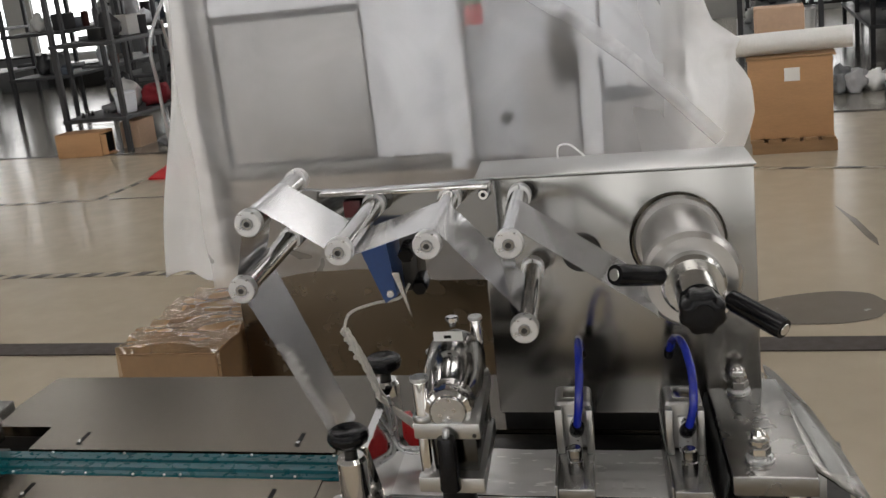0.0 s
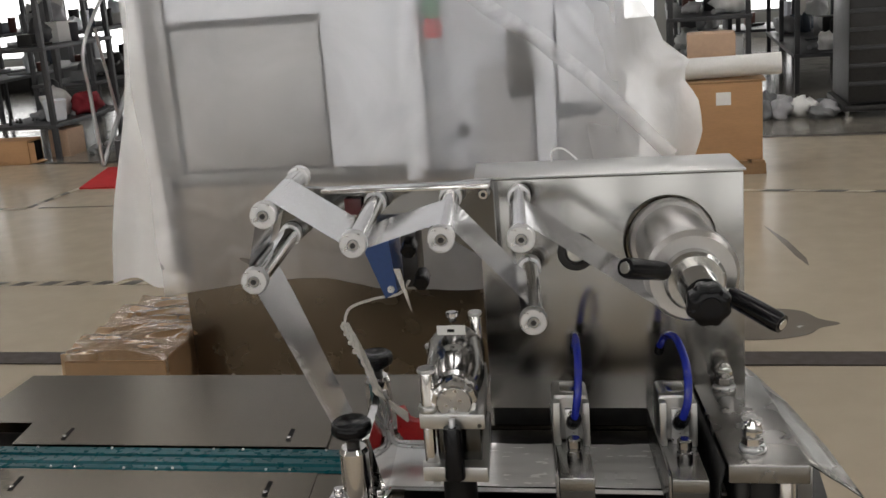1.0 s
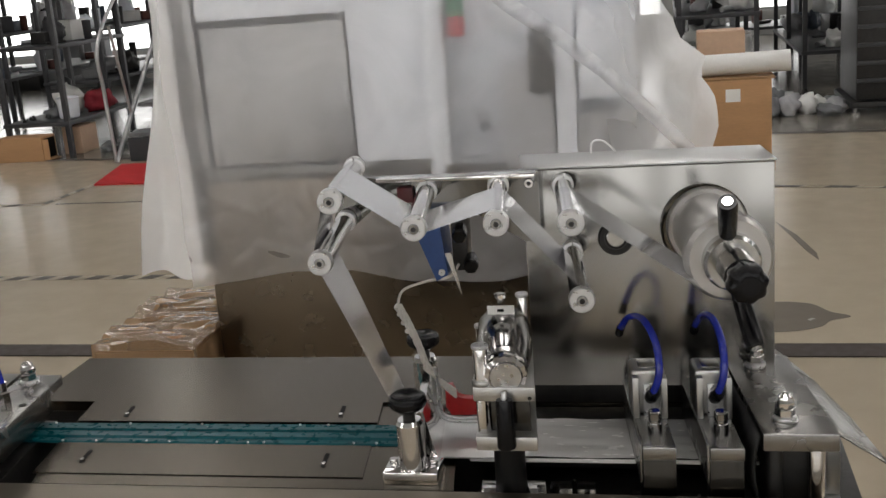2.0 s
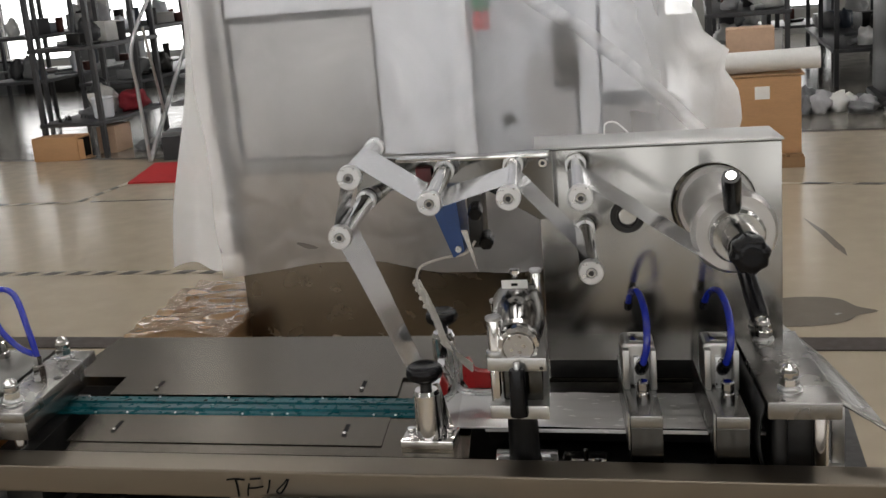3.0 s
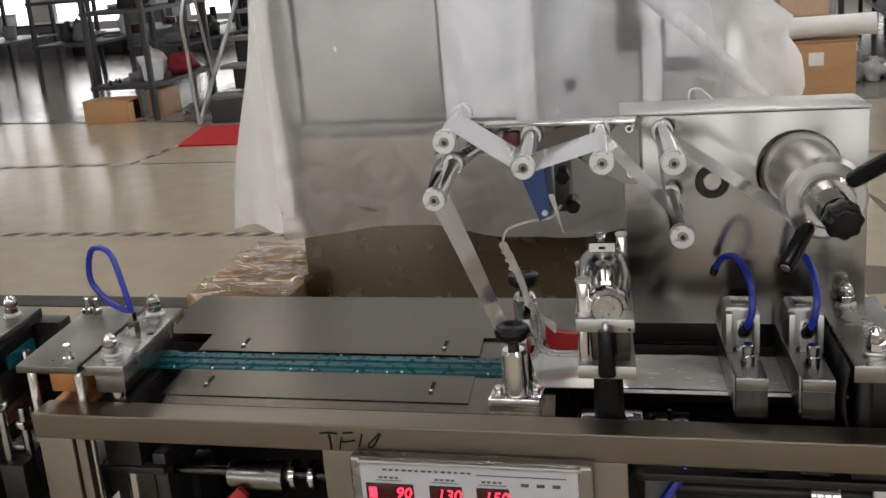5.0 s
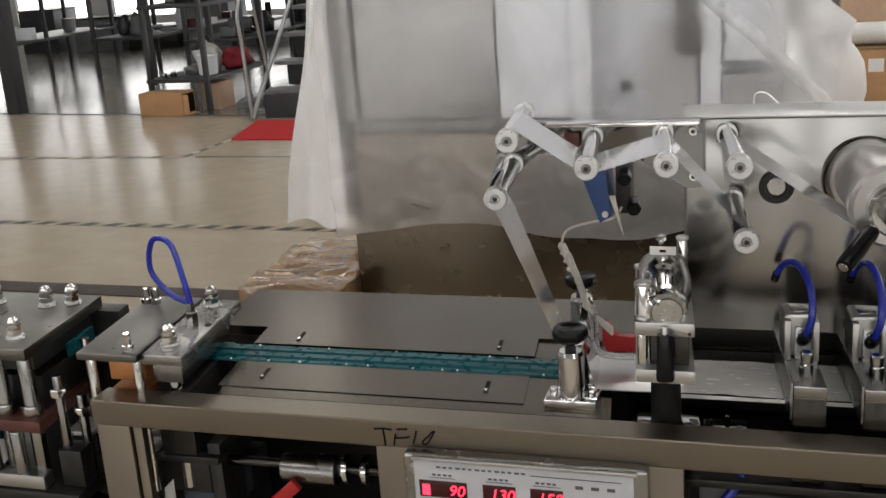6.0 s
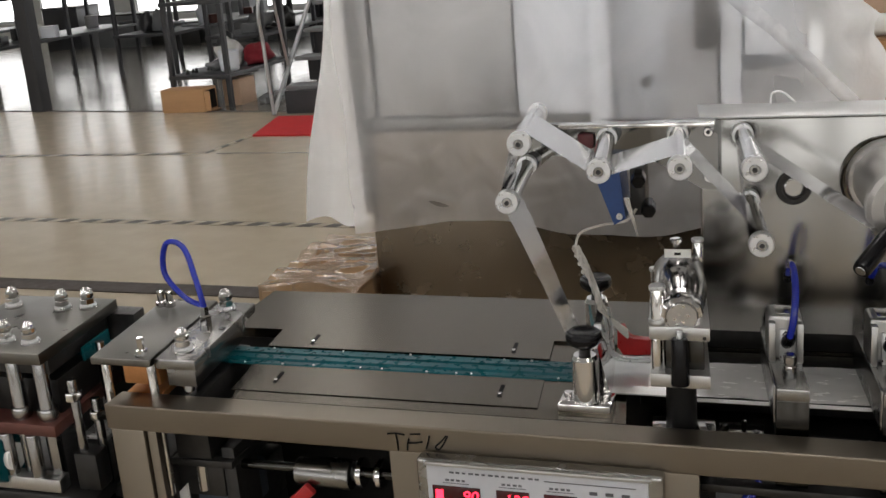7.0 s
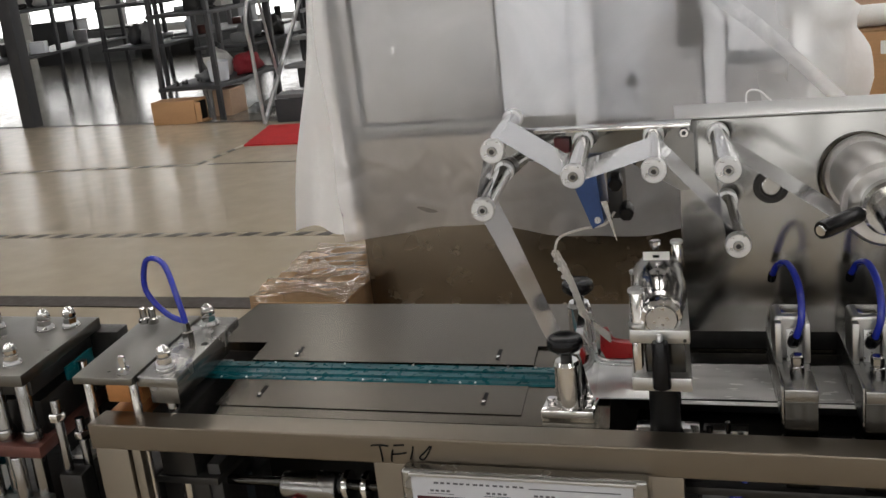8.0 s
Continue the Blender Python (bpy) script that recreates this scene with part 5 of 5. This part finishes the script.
def forming_stations():
    p = root("forming_station", sk(-0.83, 1.12, 0.75), "forming station with a thick steel plate and domed nuts", "forming station", "forming stations")
    part("plate", box(B(), -0.862, -0.803, 1.010, 1.230, 0.937, 0.951, 0.002, True), PLATE, p, "thick ground steel plate")
    nut_stack("fastener", -0.834, 1.195, 0.951, p)
    nut_stack("fastener", -0.832, 1.040, 0.951, p)
    part("fitting", lathe(B(), sk(-0.832, 1.118, 0.951), sk(-0.832, 1.118, 0.985), [(0.0085, 0), (0.0085, 0.6), (0.006, 0.65), (0.006, 1)], 6), CHROME, p)
    part("air_port", cyl(B(), sk(-0.812, 1.125, 0.9505), sk(-0.812, 1.125, 0.9518), 0.005), DARK, p)
    part("hose", tube(B(), [sk(-0.832, 1.118, 0.983), sk(-0.838, 1.118, 1.02), sk(-0.862, 1.14, 1.062), sk(-0.900, 1.16, 1.060), sk(-0.912, 1.165, 1.015), sk(-0.885, 1.165, 0.980), sk(-0.858, 1.165, 0.968)], 0.0042, 18), BLUE, p, "looped blue air hose")
    part("die", box(B(), -0.858, -0.815, 1.03, 1.21, 0.905, 0.937, 0.002, True), PLATE, p)
    part("lower_die", box(B(), -0.862, -0.81, 1.03, 1.21, 0.80, 0.893, 0.003, True), DARK, p)
    for y in (1.04, 1.195):
        part("column", cyl(B(), sk(-0.832, y, 0.75), sk(-0.832, y, 0.937), 0.008), CHROME, p)
    part("base", box(B(), -0.87, -0.80, 1.04, 1.22, 0.74, 0.80, 0.003, True), DARK, p)
    q = root("heating_station", sk(-0.91, 1.12, 0.75), "heating station with a steel top plate and copper block", "heating station")
    part("plate", box(B(), -0.956, -0.8655, 1.002, 1.232, 0.942, 0.952, 0.0015, True), DARK_PLATE, q, "ground steel plate")
    part("copper", box(B(), -0.925, -0.87, 1.03, 1.21, 0.905, 0.933, 0.002, True), COPPER, q, "copper coloured heating block")
    part("copper", box(B(), -0.925, -0.87, 1.03, 1.21, 0.872, 0.893, 0.002, True), COPPER, q, "copper coloured heating block")
    for u, y in ((-0.945, 1.02), (-0.875, 1.02), (-0.945, 1.215), (-0.875, 1.215)):
        part("column", cyl(B(), sk(u, y, 0.75), sk(u, y, 0.942), 0.006), CHROME, q)
    for u, y in ((-0.93, 1.20), (-0.885, 1.02), (-0.945, 1.20)):
        part("bolt", lathe(B(), sk(u, y, 0.952), sk(u, y, 0.976), [(0.008, 0), (0.008, 0.3), (0.005, 0.35), (0.005, 0.95), (0.004, 1)], 12), CHROME, q)
    part("base", box(B(), -0.96, -0.872, 1.03, 1.22, 0.73, 0.80, 0.003, True), DARK, q)
    s = root("pressing_station", sk(-1.12, 1.12, 0.6), "pressing station of steel plates on chromed columns", "pressing station", "forming stations")
    part("plate", box(B(), -1.22, -1.036, 1.000, 1.222, 0.936, 0.953, 0.002, True), DARK_PLATE, s, "thick ground steel plate")
    for u, y in ((-1.070, 1.034), (-1.060, 1.178), (-1.098, 1.166), (-1.112, 1.036), (-1.19, 1.04), (-1.19, 1.17)):
        nut_stack("fastener", u, y, 0.953, s)
    part("die", box(B(), -1.20, -1.045, 1.03, 1.2, 0.91, 0.936, 0.002, True), DARK, s)
    for u, y in ((-1.060, 1.03), (-1.105, 1.03), (-1.060, 1.19), (-1.18, 1.03)):
        part("column", cyl(B(), sk(u, y, 0.66), sk(u, y, 0.936), 0.0105), CHROME_DARK, s)
        part("collar", cyl(B(), sk(u, y, 0.845), sk(u, y, 0.86), 0.0145), CHROME_DARK, s)
    part("middle_plate", box(B(), -1.21, -1.04, 1.01, 1.21, 0.825, 0.842, 0.002, True), RUSTY, s, "brownish red steel plate")
    part("lower_die", box(B(), -1.20, -1.05, 1.05, 1.2, 0.842, 0.893, 0.003, True), DARK, s)
    part("base", box(B(), -1.24, -0.99, 1.0, 1.24, 0.72, 0.74, 0.003, True), DARK, s)
    part("rear_block", box(B(), -1.20, -1.0, 1.205, 1.24, 0.74, 0.935, 0.003, True), DARK, s)
    part("drawer", box(B(), -1.23, -1.06, 0.98, 1.22, 0.6, 0.718, 0.003, True), STEEL, s)
    part("drawer", box(B(), -1.055, -0.96, 0.99, 1.22, 0.6, 0.712, 0.003, True), STEEL, s)
    part("side_guide", box(B(), -1.035, -1.030, 1.10, 1.175, 0.902, 0.922, 0.001, True), TEAL, s, "teal plastic side guide")
    for u, y, z0, z1 in ((-1.012, 1.03, 0.74, 0.905), (-0.992, 1.05, 0.74, 0.87), (-1.014, 1.12, 0.74, 0.925)):
        part("guide_rod", cyl(B(), sk(u, y, z0), sk(u, y, z1), 0.0065), CHROME_DARK, s)
        part("rod_nut", lathe(B(), sk(u, y, z1 - 0.03), sk(u, y, z1 - 0.018), [(0.011, 0), (0.012, 0.2), (0.012, 0.8), (0.011, 1)], 6), CHROME, s)
    part("valve_block", box(B(), -1.022, -0.985, 1.015, 1.05, 0.745, 0.80, 0.004, True), DARK, s)
    part("pale_plate", box(B(), -1.032, -0.99, 1.06, 1.11, 0.80, 0.806, 0.001, True), ALU_W, s)
    for u in (-1.17, -1.13, -1.085):
        part("lower_leg", cyl(B(), sk(u, 1.015, 0.74), sk(u, 1.015, 0.825), 0.010), CHROME_DARK, s)
    part("front_tray", box(B(), -1.20, -1.045, 1.004, 1.03, 0.742, 0.762, 0.002, True), ALU, s)
    g = root("green_roll", sk(-1.16, 1.02, 0.76), "roll of teal plastic film below the plates", "film roll")
    part("roll", lathe(B(), sk(-1.25, 1.02, 0.785), sk(-1.13, 1.02, 0.785), [(0.036, 0), (0.038, 0.05), (0.038, 0.95), (0.036, 1)], 28), TEAL, g)
    part("core", cyl(B(), sk(-1.13, 1.02, 0.785), sk(-1.122, 1.02, 0.785), 0.02), PAPER, g)
    u = root("lower_frame", sk(-1.1, 1.15, 0), "dark machine underframe below the forming stations", "machine frame")
    part("cabinet", box(B(), -1.45, -0.93, 1.06, 1.40, 0, 0.598, 0.005), STEEL_V, u)
    part("cross_rail", box(B(), -1.40, -0.80, 1.05, 1.22, 0.60, 0.66, 0.004), DARK, u)
    part("riser", box(B(), -0.99, -0.80, 1.06, 1.22, 0.66, 0.73, 0.004), DARK, u)


def teal_strip():
    """The formed plastic strip, which is drawn along a step at a time."""
    s = root("blister_strip", sk(-0.75, 1.165, 0.9), "glossy teal plastic strip lying in the guide channel", "plastic strip")
    bm = B()
    prof = [(-0.030, 0.0), (-0.027, 0.0016), (-0.018, 0.0016), (-0.015, 0.0042), (-0.004, 0.0048), (-0.002, 0.0022), (0.003, 0.0022), (0.005, 0.0045), (0.014, 0.0040), (0.017, 0.0014), (0.029, 0.0012)]
    n = 150
    grid = []
    for i in range(n + 1):
        u = -1.32 + 1.02 * i / n
        w = 0.0004 * noise.noise(Vector((u * 40, 0, 0)))
        grid.append([sk(u, 1.165 + y, 0.8955 + z + w * (z > 0.003)) for y, z in prof])
    sheet(bm, grid)
    part("strip", bm, TEAL, s)
    rnd = random.Random(3)
    for k in range(28):
        u = -1.28 + 0.034 * k + rnd.uniform(-0.008, 0.008)
        y = 1.165 + rnd.choice((-0.0275, -0.0265, 0.0255))
        part("bead", lathe(B(), sk(u, y, 0.897), sk(u, y, 0.8995), [(0.0016, 0), (0.0016, 0.5), (0.0, 1)], 8), ALU_W, s)
    return s


def foil_strip():
    f = root("foil_strip", sk(-0.15, 1.135, 0.898), "crinkled silver foil strip under the clamps", "foil strip")
    bm = B()
    grid = []
    n, m = 170, 14
    for i in range(n + 1):
        u = -0.28 + 0.38 * i / n
        r = []
        for k in range(m + 1):
            y = 1.104 + 0.106 * k / m
            z = 0.8990 + 0.0016 * noise.noise(Vector((u * 14, y * 90, 0))) + 0.0014 * abs(noise.noise(Vector((u * 30, y * 160, 3))))
            r.append(sk(u, y, z))
        grid.append(r)
    sheet(bm, grid)
    part("foil", bm, FOIL, f)
    part("edge_fold", box(B(), -0.28, 0.10, 1.1015, 1.1035, 0.8935, 0.8980, 0.0006, True), FOIL, f)
    return f


hall()
floor_marks()
far_left()
far_right()
wrapped_cabinet()
wrapped_carton()
machine_frame()
control_box()
front_bays()
unwind_column()
film_web()
reel = film_reel()
cutter()
guide_unit()
heater_wires()
sealing_head()
puller = clamp("pulling_clamp", -0.073, "sliding film clamp with an aluminium cylinder and blue hose", 3)
clamp("fixed_clamp", 0.036, "fixed film clamp with an aluminium cylinder and blue hose", 13)
end_station()
forming_stations()
strip = teal_strip()
foil = foil_strip()


def motions():
    """The feed: the puller steps the strips along, the reel turns, the puller returns."""
    spins = ((0, -67), (1.03, -66), (1.25, -50), (1.5, -27), (1.65, -14), (1.8, -10), (3.0, -10), (4.2, -9), (4.35, -2), (4.5, 9), (4.75, 27), (5.0, 43), (5.2, 49), (5.45, 52), (7.45, 53), (7.6, 57), (7.8, 70), (8.0, 86))
    walk(reel, [(t, reel_pose(a)) for t, a in spins])
    at = puller.location.copy()
    slides = ((0, 0), (1.03, 0), (1.25, 0.011), (1.5, 0.030), (1.65, 0.038), (1.8, 0.040), (2.75, 0.040), (3.0, 0.018), (3.25, 0.005), (3.45, 0), (4.2, 0), (4.35, 0.003), (4.5, 0.012), (4.75, 0.028), (5.0, 0.039), (5.2, 0.040), (5.9, 0.040), (6.2, 0.016), (6.45, 0.001), (6.6, 0), (7.45, 0), (7.6, 0.003), (7.8, 0.013), (8.0, 0.027))
    walk(puller, [(t, pose(at.x + d, at.y, at.z)) for t, d in slides])
    hose = [o for o in puller.children if o.name.startswith("hose")][0]
    p = hose.location.copy()
    walk(hose, [(t, pose(p.x, p.y, p.z, 0, 0, 3 + 500 * d)) for t, d in slides])
    feed = ((0, 0), (1.03, 0), (1.25, 0.011), (1.5, 0.030), (1.65, 0.038), (1.8, 0.040), (4.2, 0.040), (4.35, 0.043), (4.5, 0.052), (4.75, 0.068), (5.0, 0.079), (5.2, 0.080), (7.45, 0.080), (7.6, 0.083), (7.8, 0.093), (8.0, 0.107))
    for ob in (strip, foil):
        o = ob.location.copy()
        walk(ob, [(t, pose(o.x + d, o.y, o.z)) for t, d in feed])


motions()
